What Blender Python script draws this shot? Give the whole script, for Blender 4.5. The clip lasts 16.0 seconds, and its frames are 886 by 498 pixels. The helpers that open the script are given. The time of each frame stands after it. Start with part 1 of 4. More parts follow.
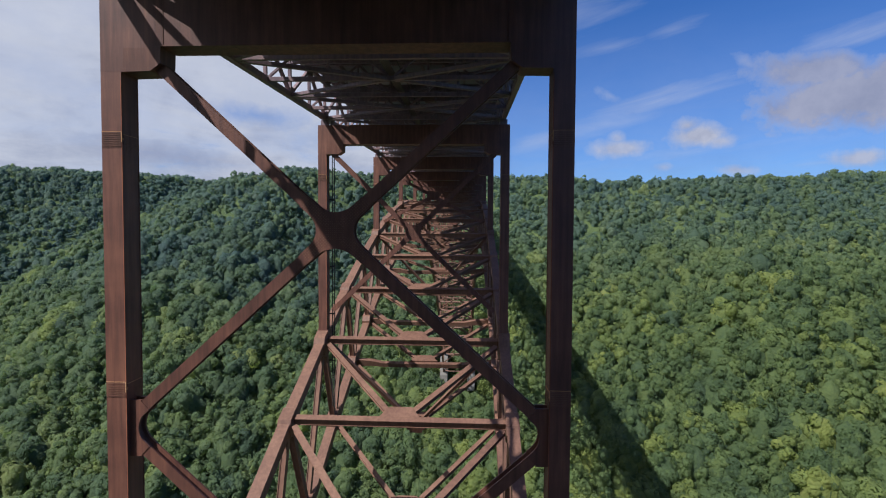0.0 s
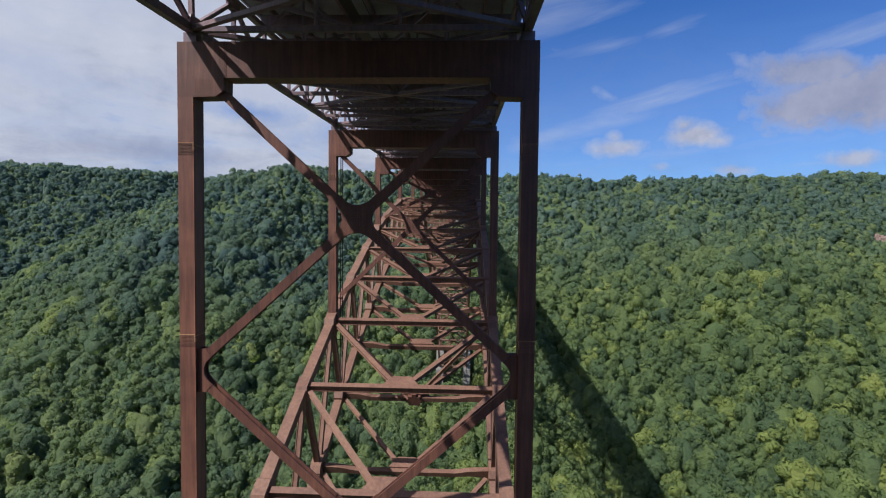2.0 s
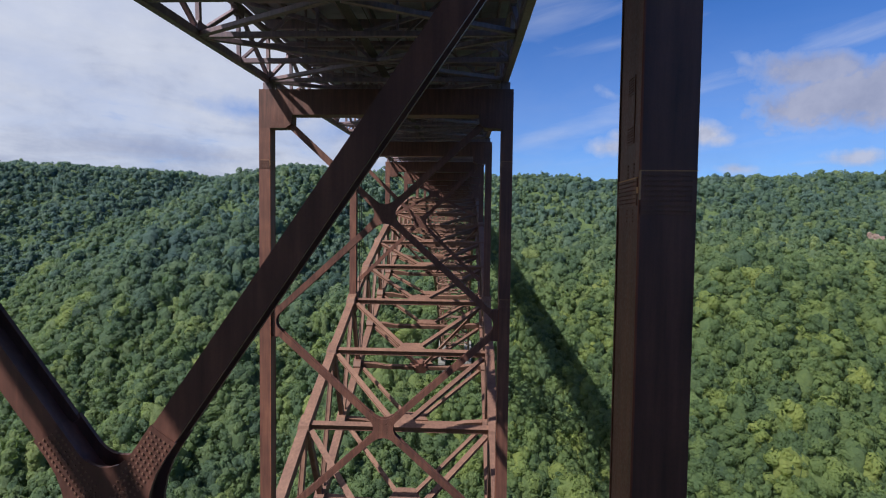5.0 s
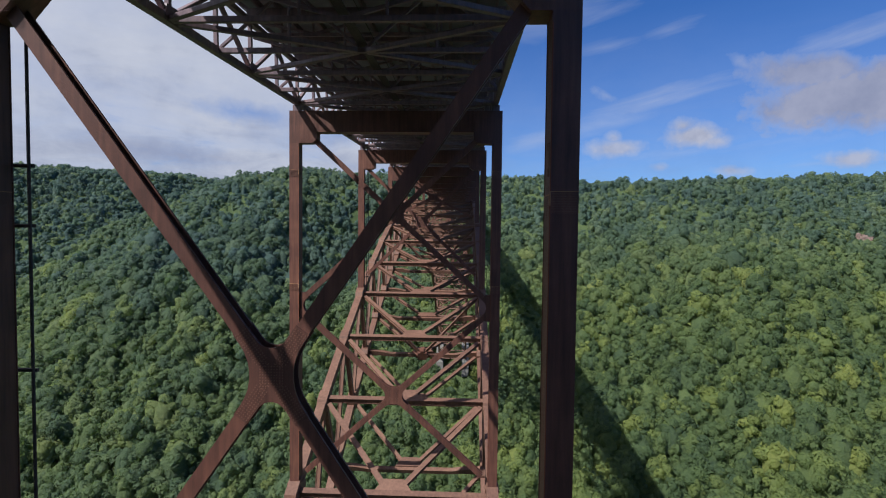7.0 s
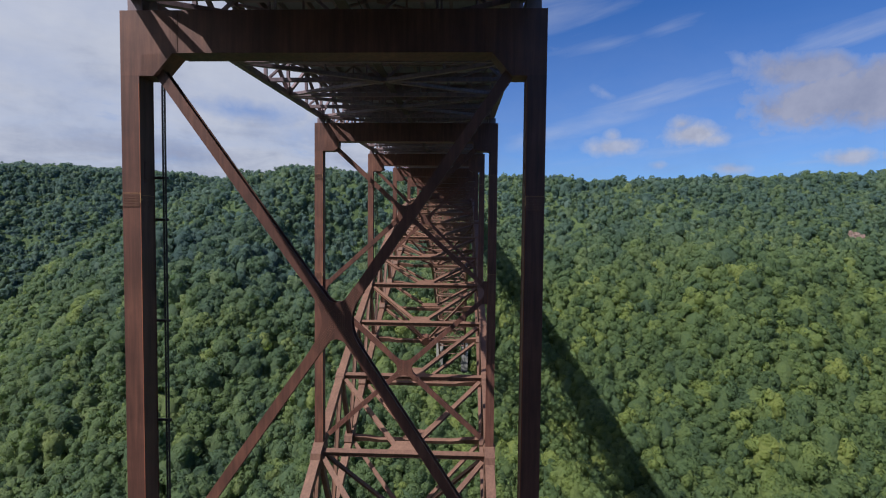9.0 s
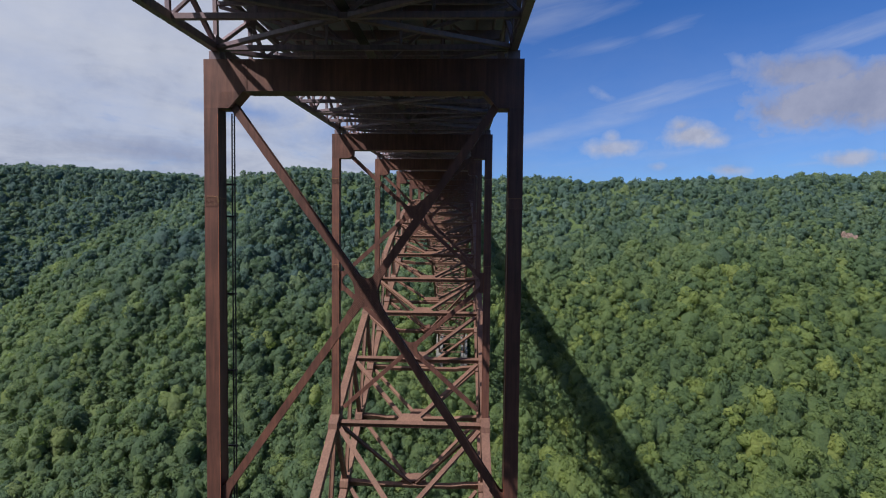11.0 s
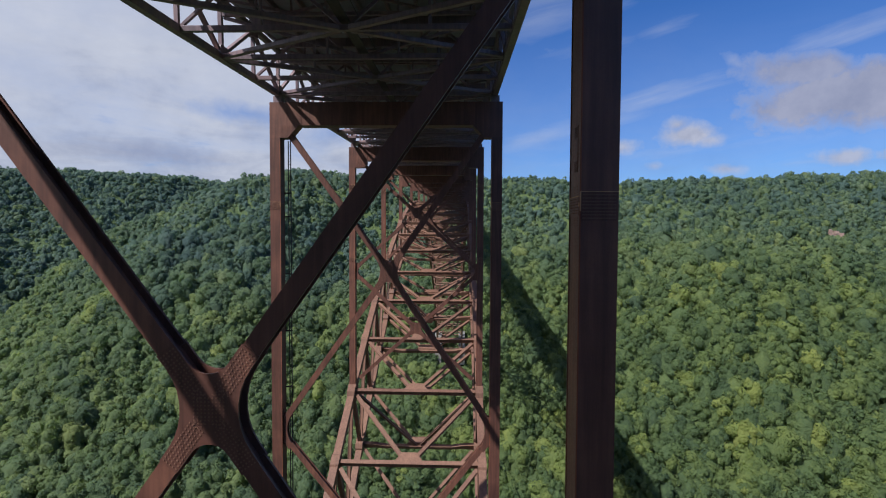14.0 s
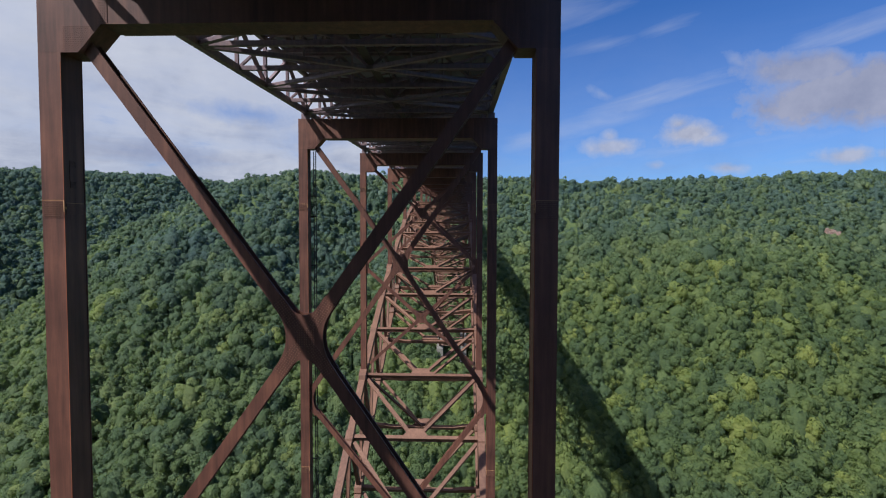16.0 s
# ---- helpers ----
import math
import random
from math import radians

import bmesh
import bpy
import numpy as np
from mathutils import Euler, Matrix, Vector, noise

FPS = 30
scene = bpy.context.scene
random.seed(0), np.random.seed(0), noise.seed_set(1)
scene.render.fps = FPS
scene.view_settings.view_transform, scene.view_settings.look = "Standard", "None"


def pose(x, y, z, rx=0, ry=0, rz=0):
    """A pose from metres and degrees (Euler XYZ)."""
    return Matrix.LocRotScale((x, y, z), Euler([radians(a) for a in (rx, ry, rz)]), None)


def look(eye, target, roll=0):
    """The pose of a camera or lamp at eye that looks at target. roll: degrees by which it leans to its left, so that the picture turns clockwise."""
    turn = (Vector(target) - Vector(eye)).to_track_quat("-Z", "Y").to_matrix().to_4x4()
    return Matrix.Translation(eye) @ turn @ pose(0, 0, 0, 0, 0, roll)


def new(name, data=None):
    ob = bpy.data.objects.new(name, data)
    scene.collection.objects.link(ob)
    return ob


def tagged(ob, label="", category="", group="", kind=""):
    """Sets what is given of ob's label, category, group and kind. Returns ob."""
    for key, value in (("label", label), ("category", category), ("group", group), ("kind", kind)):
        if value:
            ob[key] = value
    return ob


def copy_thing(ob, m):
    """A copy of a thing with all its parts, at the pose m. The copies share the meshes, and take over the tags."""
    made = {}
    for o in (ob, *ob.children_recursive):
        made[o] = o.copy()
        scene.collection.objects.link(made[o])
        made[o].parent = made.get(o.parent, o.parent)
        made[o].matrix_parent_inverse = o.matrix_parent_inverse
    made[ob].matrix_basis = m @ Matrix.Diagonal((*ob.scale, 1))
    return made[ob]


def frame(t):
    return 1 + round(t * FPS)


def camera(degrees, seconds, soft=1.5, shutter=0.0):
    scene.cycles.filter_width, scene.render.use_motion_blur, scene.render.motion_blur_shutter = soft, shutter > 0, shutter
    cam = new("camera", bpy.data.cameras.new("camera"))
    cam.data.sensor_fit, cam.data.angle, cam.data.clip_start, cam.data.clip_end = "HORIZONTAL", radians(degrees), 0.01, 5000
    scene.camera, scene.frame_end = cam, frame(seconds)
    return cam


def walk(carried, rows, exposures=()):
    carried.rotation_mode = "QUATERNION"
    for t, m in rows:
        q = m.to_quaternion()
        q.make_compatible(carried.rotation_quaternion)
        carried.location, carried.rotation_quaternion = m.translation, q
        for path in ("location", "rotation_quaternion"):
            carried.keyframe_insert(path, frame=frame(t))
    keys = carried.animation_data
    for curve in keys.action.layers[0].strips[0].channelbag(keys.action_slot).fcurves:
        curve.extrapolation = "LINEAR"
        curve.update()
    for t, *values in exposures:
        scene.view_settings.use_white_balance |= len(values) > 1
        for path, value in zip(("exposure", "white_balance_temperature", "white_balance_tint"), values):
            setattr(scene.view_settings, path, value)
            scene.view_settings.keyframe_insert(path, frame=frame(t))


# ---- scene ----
cam = camera(83.0, 16.0, soft=1.1)
PATH = [
    (0, (6.953, -25.897, -12.014), (6.86, -23.901, -12.088), 0.34),
    (0.5, (7.004, -27.924, -12.092), (6.915, -25.927, -12.164), 0.39),
    (1, (7.108, -29.935, -12.298), (7.026, -27.938, -12.373), 0.48),
    (1.5, (7.217, -31.988, -12.473), (7.137, -29.991, -12.55), 0.57),
    (2, (7.431, -34.211, -12.655), (7.351, -32.214, -12.736), 0.64),
    (2.5, (7.527, -36.513, -12.83), (7.448, -34.516, -12.911), 0.66),
    (3, (7.57, -38.913, -12.977), (7.488, -36.917, -13.058), 0.71),
    (3.5, (7.546, -41.48, -13.06), (7.464, -39.483, -13.143), 0.69),
    (4, (7.722, -43.897, -13.117), (7.634, -41.9, -13.204), 0.70),
    (6.5, (8.023, -56.061, -13.612), (7.94, -54.064, -13.693), 0.64),
    (7, (7.976, -58.344, -13.662), (7.899, -56.347, -13.741), 0.62),
    (7.5, (7.908, -60.618, -13.718), (7.831, -58.621, -13.8), 0.61),
    (8, (7.807, -63.113, -13.82), (7.733, -61.116, -13.903), 0.61),
    (8.5, (7.754, -65.554, -13.92), (7.681, -63.557, -14.005), 0.58),
    (9, (7.676, -67.923, -14.008), (7.603, -65.926, -14.094), 0.59),
    (11.5, (7.792, -80.13, -14.653), (7.722, -78.133, -14.732), 0.57),
    (12, (7.906, -82.64, -14.754), (7.837, -80.643, -14.832), 0.51),
    (12.5, (8.057, -85.038, -14.86), (7.988, -83.041, -14.94), 0.42),
    (13, (8.067, -87.466, -14.92), (8.002, -85.469, -15.002), 0.37),
    (13.5, (7.891, -89.927, -14.957), (7.829, -87.93, -15.042), 0.29),
    (14, (7.825, -92.281, -15.009), (7.764, -90.283, -15.088), 0.28),
    (14.5, (7.779, -94.544, -15.016), (7.717, -92.547, -15.097), 0.27),
    (15, (7.834, -96.822, -15.093), (7.772, -94.824, -15.173), 0.24),
    (15.5, (7.854, -99.112, -15.171), (7.79, -97.114, -15.249), 0.20),
    (16, (7.792, -101.386, -15.227), (7.726, -99.388, -15.308), 0.17),
]
walk(cam, [(t, look(eye, target, roll)) for t, eye, target, roll in PATH], ((0, 0.10, 5900, 10), (3.1, 0.12, 5900, 10), (3.5, 0.30, 5900, 10), (3.9, 0.34, 5900, 10), (4.3, 0.34, 5900, 10), (5.6, 0.12, 5900, 10), (11.4, 0.0, 5900, 10), (11.7, 0.12, 5900, 10), (12.1, 0.40, 5900, 10), (12.8, 0.36, 5900, 10), (13.3, 0.10, 5900, 10), (16, 0.08, 5900, 10)))

# ---- world, sun and sky ----
SUN_WAY = Vector((1.0, 0.89, -1.53)).normalized()      # the way the light travels
SUN_EL = math.asin(-SUN_WAY.z)
SUN_AZ = math.atan2(-SUN_WAY.x, -SUN_WAY.y)            # clockwise from +y


class Nodes:
    """Short calls for building a node tree."""

    def __init__(self, tree):
        self.tree = tree
        tree.nodes.clear()

    def add(self, kind, **settings):
        node = self.tree.nodes.new(kind)
        for key, value in settings.items():
            if key in node.inputs.keys():
                node.inputs[key].default_value = value
        return node

    def link(self, a, b):
        self.tree.links.new(a, b)

    def maths(self, op, a, b=None, c=None, clamp=False):
        node = self.tree.nodes.new("ShaderNodeMath")
        node.operation, node.use_clamp = op, clamp
        for i, v in enumerate((a, b, c)):
            if v is None:
                continue
            if isinstance(v, (int, float)):
                node.inputs[i].default_value = v
            else:
                self.link(v, node.inputs[i])
        return node.outputs[0]

    def ramp(self, fac, stops):
        node = self.tree.nodes.new("ShaderNodeValToRGB")
        while len(node.color_ramp.elements) < len(stops):
            node.color_ramp.elements.new(0.5)
        for e, (p, c) in zip(node.color_ramp.elements, stops):
            e.position = p
            e.color = (c, c, c, 1) if isinstance(c, (int, float)) else (*c, 1)
        self.link(fac, node.inputs[0])
        return node.outputs[0]

    def mix(self, fac, a, b, how="MIX"):
        node = self.tree.nodes.new("ShaderNodeMix")
        node.data_type, node.blend_type = "RGBA", how
        for i, v in ((0, fac), (6, a), (7, b)):
            if isinstance(v, (int, float)):
                node.inputs[i].default_value = v
            elif isinstance(v, tuple):
                node.inputs[i].default_value = (*v, 1)
            else:
                self.link(v, node.inputs[i])
        return node.outputs[2]

    def noise(self, vector, scale, detail=4.0, rough=0.55, distortion=0.0):
        node = self.tree.nodes.new("ShaderNodeTexNoise")
        node.inputs["Scale"].default_value = scale
        node.inputs["Detail"].default_value = detail
        node.inputs["Roughness"].default_value = rough
        node.inputs["Distortion"].default_value = distortion
        self.link(vector, node.inputs["Vector"])
        return node.outputs["Fac"]


SKY_STRENGTH = 0.092


def build_world():
    world = bpy.data.worlds.new("sky")
    scene.world = world
    world.use_nodes = True
    n = Nodes(world.node_tree)
    out = n.add("ShaderNodeOutputWorld")
    back = n.add("ShaderNodeBackground", Strength=SKY_STRENGTH)
    n.link(back.outputs[0], out.inputs[0])
    sky = n.add("ShaderNodeTexSky")
    sky.sky_type, sky.sun_disc = "NISHITA", False
    sky.sun_elevation, sky.sun_rotation = SUN_EL, SUN_AZ % (2 * math.pi)
    sky.altitude, sky.air_density, sky.dust_density, sky.ozone_density = 300, 1.0, 0.6, 2.2
    co = n.add("ShaderNodeTexCoord").outputs["Generated"]
    sep = n.add("ShaderNodeSeparateXYZ")
    n.link(co, sep.inputs[0])
    x, y, z = sep.outputs
    az = n.maths("MULTIPLY", n.maths("ARCTAN2", x, y), 180 / math.pi)
    el = n.maths("MULTIPLY", n.maths("ARCSINE", z), 180 / math.pi)
    # a flat layer of cloud, seen in perspective
    flat = n.add("ShaderNodeCombineXYZ")
    lift = n.maths("ADD", n.maths("MAXIMUM", z, 0.0), 0.13)
    n.link(n.maths("DIVIDE", x, lift), flat.inputs[0])
    n.link(n.maths("DIVIDE", y, lift), flat.inputs[1])
    layer = n.noise(flat.outputs[0], 0.62, 7.0, 0.60, 0.8)
    sheet = n.noise(flat.outputs[0], 2.1, 6.0, 0.62, 0.5)
    puff = n.noise(co, 14.0, 7.0, 0.6)
    fray = n.noise(co, 30.0, 6.0, 0.6)
    rough = n.maths("ADD", n.maths("MULTIPLY", n.maths("SUBTRACT", puff, 0.5), 1.7), n.maths("MULTIPLY", n.maths("SUBTRACT", fray, 0.5), 1.7))
    # high ice cloud is drawn out along the wind
    wind = n.add("ShaderNodeCombineXYZ")
    n.link(n.maths("MULTIPLY", az, 0.085), wind.inputs[0])
    n.link(n.maths("MULTIPLY", n.maths("SUBTRACT", el, n.maths("MULTIPLY", az, 0.17)), 0.55), wind.inputs[1])
    comb = n.maths("MULTIPLY", n.maths("SUBTRACT", n.noise(wind.outputs[0], 1.0, 6.0, 0.58, 0.4), 0.5), 3.0)

    def blob(a, e, w, h, turn, ragged, soft, body, field=None):
        c, s = math.cos(radians(turn)), math.sin(radians(turn))
        da, de = n.maths("SUBTRACT", az, a), n.maths("SUBTRACT", el, e)
        u = n.maths("ADD", n.maths("MULTIPLY", da, c / w), n.maths("MULTIPLY", de, s / w))
        v = n.maths("SUBTRACT", n.maths("MULTIPLY", de, c / h), n.maths("MULTIPLY", da, s / h))
        d = n.maths("ADD", n.maths("MULTIPLY", u, u), n.maths("MULTIPLY", v, v))
        d = n.maths("ADD", n.maths("SQRT", d), n.maths("MULTIPLY", field or rough, ragged))
        m = n.maths("DIVIDE", n.maths("SUBTRACT", 1.0, d), soft, clamp=True)
        return n.maths("MULTIPLY", m, body)

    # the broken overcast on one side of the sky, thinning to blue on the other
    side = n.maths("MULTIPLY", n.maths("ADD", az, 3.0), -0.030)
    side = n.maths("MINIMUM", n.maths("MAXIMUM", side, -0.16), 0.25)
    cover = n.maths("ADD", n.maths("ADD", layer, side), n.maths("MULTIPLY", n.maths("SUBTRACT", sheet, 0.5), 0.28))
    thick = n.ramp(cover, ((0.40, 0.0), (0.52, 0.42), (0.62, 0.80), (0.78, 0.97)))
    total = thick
    hole = n.maths("MAXIMUM", blob(-22.8, 11.9, 6.5, 1.5, -3, 0.6, 1.0, 0.62), blob(-14.0, 10.5, 7.0, 2.2, 12, 0.5, 1.3, 0.6))
    total = n.maths("MULTIPLY", total, n.maths("SUBTRACT", 1.0, hole))
    bank = n.maths("MAXIMUM", blob(43.0, 11.9, 17.5, 3.5, 1, 0.40, 0.42, 0.97), blob(33.5, 14.4, 6.5, 2.2, -10, 0.55, 0.7, 0.92))
    wisps = ((20.5, 13.4, 14.0, 1.5, 11, 0.7, 1.7, 0.66), (15.0, 11.6, 11.0, 2.4, 9, 0.6, 1.6, 0.50), (9, 10.0, 8, 1.8, 8, 0.6, 1.5, 0.60), (36.5, 17.0, 11, 1.2, 9, 0.7, 1.7, 0.62),
             (15.0, 19.0, 6.5, 0.9, 6, 0.7, 1.9, 0.42), (21.5, 19.9, 4.0, 0.9, 9, 0.7, 1.9, 0.46), (22, 8.0, 22, 2.2, 3, 0.6, 1.7, 0.50), (10, 22.5, 9, 2.6, 9, 0.6, 1.8, 0.50), (40, 9.0, 12, 1.6, 4, 0.6, 1.6, 0.40), (36, 6.4, 9, 0.5, 2, 0.5, 1.2, 0.45))
    heaps = ((24.2, 9.6, 3.9, 1.8, 0, 0.50, 0.7, 0.97), (26.0, 9.0, 3.0, 1.2, 0, 0.5, 0.9, 0.85), (23.1, 10.7, 2.0, 1.2, 0, 0.55, 0.9, 0.88),
             (16.6, 8.8, 4.2, 1.3, 0, 0.55, 0.8, 0.85), (16.4, 9.9, 1.3, 1.0, 0, 0.6, 0.9, 0.68),
             (36.9, 6.5, 3.0, 1.2, 0, 0.6, 0.7, 0.9), (41.0, 6.6, 3.2, 1.0, 4, 0.6, 0.6, 0.9), (27.5, 6.1, 2.4, 0.9, -6, 0.6, 0.8, 0.80), (21.0, 6.7, 1.6, 0.8, 0, 0.6, 0.9, 0.6),
             (28.4, 15.8, 2.4, 0.8, -38, 1.0, 1.9, 0.75), (15.8, 14.1, 2.4, 0.7, -30, 1.0, 2.0, 0.60))
    heap = blob(*heaps[0])
    for values in heaps[1:]:
        heap = n.maths("MAXIMUM", heap, blob(*values))
    for values in wisps:
        total = n.maths("MAXIMUM", total, blob(*values, comb))
    total = n.maths("MAXIMUM", n.maths("MAXIMUM", total, bank), heap)
    # white where it is thin and high, greyer in its thick lower part
    low = n.maths("MULTIPLY", n.maths("SUBTRACT", 12.0, el), 0.010)
    depth = n.maths("ADD", n.maths("ADD", n.maths("MULTIPLY", sheet, 0.55), n.maths("MULTIPLY", puff, 0.40)), low)
    shade = n.ramp(depth, ((0.34, (6.3, 6.3, 6.7)), (0.48, (5.7, 5.75, 6.25)), (0.62, (4.5, 4.65, 5.4)), (0.74, (3.6, 3.85, 4.8))))
    clear = n.mix(1.0, sky.outputs[0], (0.41, 0.70, 1.15), "MULTIPLY")
    # the big bank is thick and grey, but for its rim
    grey = n.maths("MULTIPLY", n.maths("SUBTRACT", bank, 0.04, clamp=True), 1.5, clamp=True)
    shade = n.mix(grey, shade, n.ramp(puff, ((0.35, (3.9, 3.95, 4.9)), (0.65, (2.9, 3.05, 4.1)))))
    # a low grey band under the overcast
    smudge = blob(-32.0, 7.3, 10.0, 1.5, -4, 0.60, 0.8, 0.9)
    total = n.maths("MAXIMUM", total, smudge)
    shade = n.mix(smudge, shade, (3.5, 3.65, 4.6))
    shade = n.mix(n.maths("MULTIPLY", heap, 0.8), shade, n.ramp(fray, ((0.36, (5.0, 5.0, 5.8)), (0.62, (3.5, 3.6, 4.5)))))
    # thin veil that whitens the lowest sky
    veil = n.maths("MULTIPLY", n.maths("SUBTRACT", 1.0, n.maths("MULTIPLY", n.maths("MAXIMUM", el, 0.0), 1 / 22)), n.maths("MULTIPLY", sheet, 0.55), clamp=True)
    total = n.maths("MAXIMUM", total, veil, clamp=True)
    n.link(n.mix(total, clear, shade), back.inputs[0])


build_world()
sun = new("sun", bpy.data.lights.new("sun", "SUN"))
sun.data.energy, sun.data.angle, sun.data.color = 5.0, radians(0.53), (1.0, 0.95, 0.88)
sun.matrix_world = look((0, 0, 300), Vector((0, 0, 300)) + SUN_WAY)

# ---- materials ----


def material(name, rough=0.6, metal=0.0, spec=0.5):
    mat = bpy.data.materials.new(name)
    mat.use_nodes = True
    n = Nodes(mat.node_tree)
    out = n.add("ShaderNodeOutputMaterial")
    bsdf = n.add("ShaderNodeBsdfPrincipled", Roughness=rough, Metallic=metal)
    bsdf.inputs["Specular IOR Level"].default_value = spec
    n.link(bsdf.outputs[0], out.inputs[0])
    return mat, n, bsdf


def bumped(n, bsdf, height, strength, distance):
    b = n.add("ShaderNodeBump", Strength=strength, Distance=distance)
    n.link(height, b.inputs["Height"])
    n.link(b.outputs[0], bsdf.inputs["Normal"])


def steel_material(name, dark, mid, light, rough):
    """Weathering steel: a brown oxide skin, streaked down the faces by rain."""
    mat, n, bsdf = material(name, rough, 0.0, 0.42)
    co = n.add("ShaderNodeTexCoord").outputs["Object"]
    streak = n.add("ShaderNodeMapping")
    streak.inputs["Scale"].default_value = (3.2, 3.2, 0.22)
    n.link(co, streak.inputs[0])
    runs = n.noise(streak.outputs[0], 1.0, 5.0, 0.6)
    broad = n.noise(co, 0.35, 4.0, 0.6)
    grain = n.noise(co, 14.0, 4.0, 0.65)
    info = n.add("ShaderNodeObjectInfo").outputs["Random"]
    f = n.maths("ADD", n.maths("MULTIPLY", runs, 0.50), n.maths("ADD", n.maths("MULTIPLY", broad, 0.35), n.maths("MULTIPLY", grain, 0.15)))
    f = n.maths("ADD", f, n.maths("MULTIPLY", n.maths("SUBTRACT", info, 0.5), 0.10))
    n.link(n.ramp(f, ((0.34, dark), (0.50, mid), (0.68, light))), bsdf.inputs["Base Color"])
    n.link(n.ramp(grain, ((0.3, rough - 0.12), (0.7, rough + 0.14))), bsdf.inputs["Roughness"])
    bumped(n, bsdf, grain, 0.25, 0.01)
    return mat


# one steel: shade darkened into the bents' colour, sun lightened into the arch's
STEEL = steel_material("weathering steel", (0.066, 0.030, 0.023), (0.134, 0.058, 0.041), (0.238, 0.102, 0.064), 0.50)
STEEL_SUNLIT = steel_material("weathering steel in a sunlit tone", (0.118, 0.057, 0.039), (0.186, 0.094, 0.061), (0.268, 0.143, 0.090), 0.60)
# the same steel lightened and blued to paint skylight under the deck
STEEL_SKYLIT = steel_material("weathering steel in a skylit tone", (0.140, 0.101, 0.113), (0.218, 0.156, 0.170), (0.350, 0.225, 0.198), 0.42)
STEEL_EDGE = steel_material("rust at the splices", (0.36, 0.17, 0.070), (0.52, 0.28, 0.13), (0.66, 0.42, 0.23), 0.85)
STEEL_WELD = steel_material("red rust on a weld", (0.16, 0.050, 0.026), (0.26, 0.085, 0.044), (0.38, 0.140, 0.070), 0.8)
STEEL_BLACK = steel_material("dark steel", (0.020, 0.018, 0.018), (0.035, 0.030, 0.030), (0.055, 0.046, 0.044), 0.55)


def concrete_material(name, tone):
    mat, n, bsdf = material(name, 0.85, 0.0, 0.3)
    co = n.add("ShaderNodeTexCoord").outputs["Object"]
    a, b = n.noise(co, 0.3, 5.0, 0.6), n.noise(co, 6.0, 4.0, 0.6)
    f = n.maths("ADD", n.maths("MULTIPLY", a, 0.7), n.maths("MULTIPLY", b, 0.3))
    n.link(n.ramp(f, ((0.35, tuple(c * 0.65 for c in tone)), (0.65, tone))), bsdf.inputs["Base Color"])
    bumped(n, bsdf, b, 0.3, 0.01)
    return mat


CONCRETE = concrete_material("concrete", (0.25, 0.23, 0.20))
SANDSTONE = concrete_material("sandstone", (0.40, 0.28, 0.23))
ASPHALT = concrete_material("asphalt", (0.06, 0.06, 0.06))
SOFFIT = concrete_material("deck concrete", (0.38, 0.37, 0.42))


def leaf_material():
    """Broad-leaved summer crowns: each tree its own green, stands and clumps lighter and darker."""
    mat, n, bsdf = material("leaves", 0.55, 0.0, 0.35)
    co = n.add("ShaderNodeTexCoord").outputs["Object"]
    island = n.add("ShaderNodeNewGeometry").outputs["Random Per Island"]
    own = n.add("ShaderNodeAttribute")
    own.attribute_name = "species"
    stand, spray, leaf = n.noise(co, 0.009, 4.0, 0.65), n.noise(co, 0.42, 4.0, 0.7, 0.4), n.noise(co, 1.5, 3.0, 0.7)
    f = n.maths("ADD", n.maths("MULTIPLY", stand, 0.50), n.maths("MULTIPLY", own.outputs["Fac"], 0.40))
    f = n.maths("ADD", f, n.maths("MULTIPLY", n.maths("SUBTRACT", spray, 0.42), 0.42))
    f = n.maths("ADD", f, n.maths("MULTIPLY", n.maths("SUBTRACT", island, 0.5), 0.12))
    col = n.ramp(f, ((0.22, (0.088, 0.138, 0.072)), (0.40, (0.144, 0.208, 0.082)), (0.54, (0.206, 0.268, 0.090)), (0.67, (0.280, 0.336, 0.096)), (0.84, (0.375, 0.402, 0.110))))
    # cool dark green mixed in to paint haze and cloud shade on the woods
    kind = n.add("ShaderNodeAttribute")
    kind.attribute_name = "haze_shade"
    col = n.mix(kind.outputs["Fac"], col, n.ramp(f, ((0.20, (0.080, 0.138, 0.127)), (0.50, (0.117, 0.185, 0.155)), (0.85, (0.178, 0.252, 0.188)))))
    n.link(col, bsdf.inputs["Base Color"])
    height = n.maths("ADD", spray, n.maths("MULTIPLY", leaf, 0.3))
    bumped(n, bsdf, height, 1.0, 2.6)
    thin = n.add("ShaderNodeBsdfTranslucent")
    n.link(n.mix(1.0, col, (1.25, 1.30, 0.85), "MULTIPLY"), thin.inputs[0])
    both = n.add("ShaderNodeMixShader", Fac=0.40)
    n.link(bsdf.outputs[0], both.inputs[1])
    n.link(thin.outputs[0], both.inputs[2])
    # gaps between the sprays of the outer foliage
    outer = n.add("ShaderNodeAttribute")
    outer.attribute_name = "loose"
    hole = n.maths("GREATER_THAN", n.maths("MULTIPLY", n.noise(co, 0.75, 2.0, 0.6), outer.outputs["Fac"]), 0.55)
    holed = n.add("ShaderNodeMixShader")
    n.link(hole, holed.inputs[0])
    n.link(both.outputs[0], holed.inputs[1])
    n.link(n.add("ShaderNodeBsdfTransparent").outputs[0], holed.inputs[2])
    n.link(holed.outputs[0], [q for q in mat.node_tree.nodes if q.type == "OUTPUT_MATERIAL"][0].inputs[0])
    return mat


LEAVES = leaf_material()


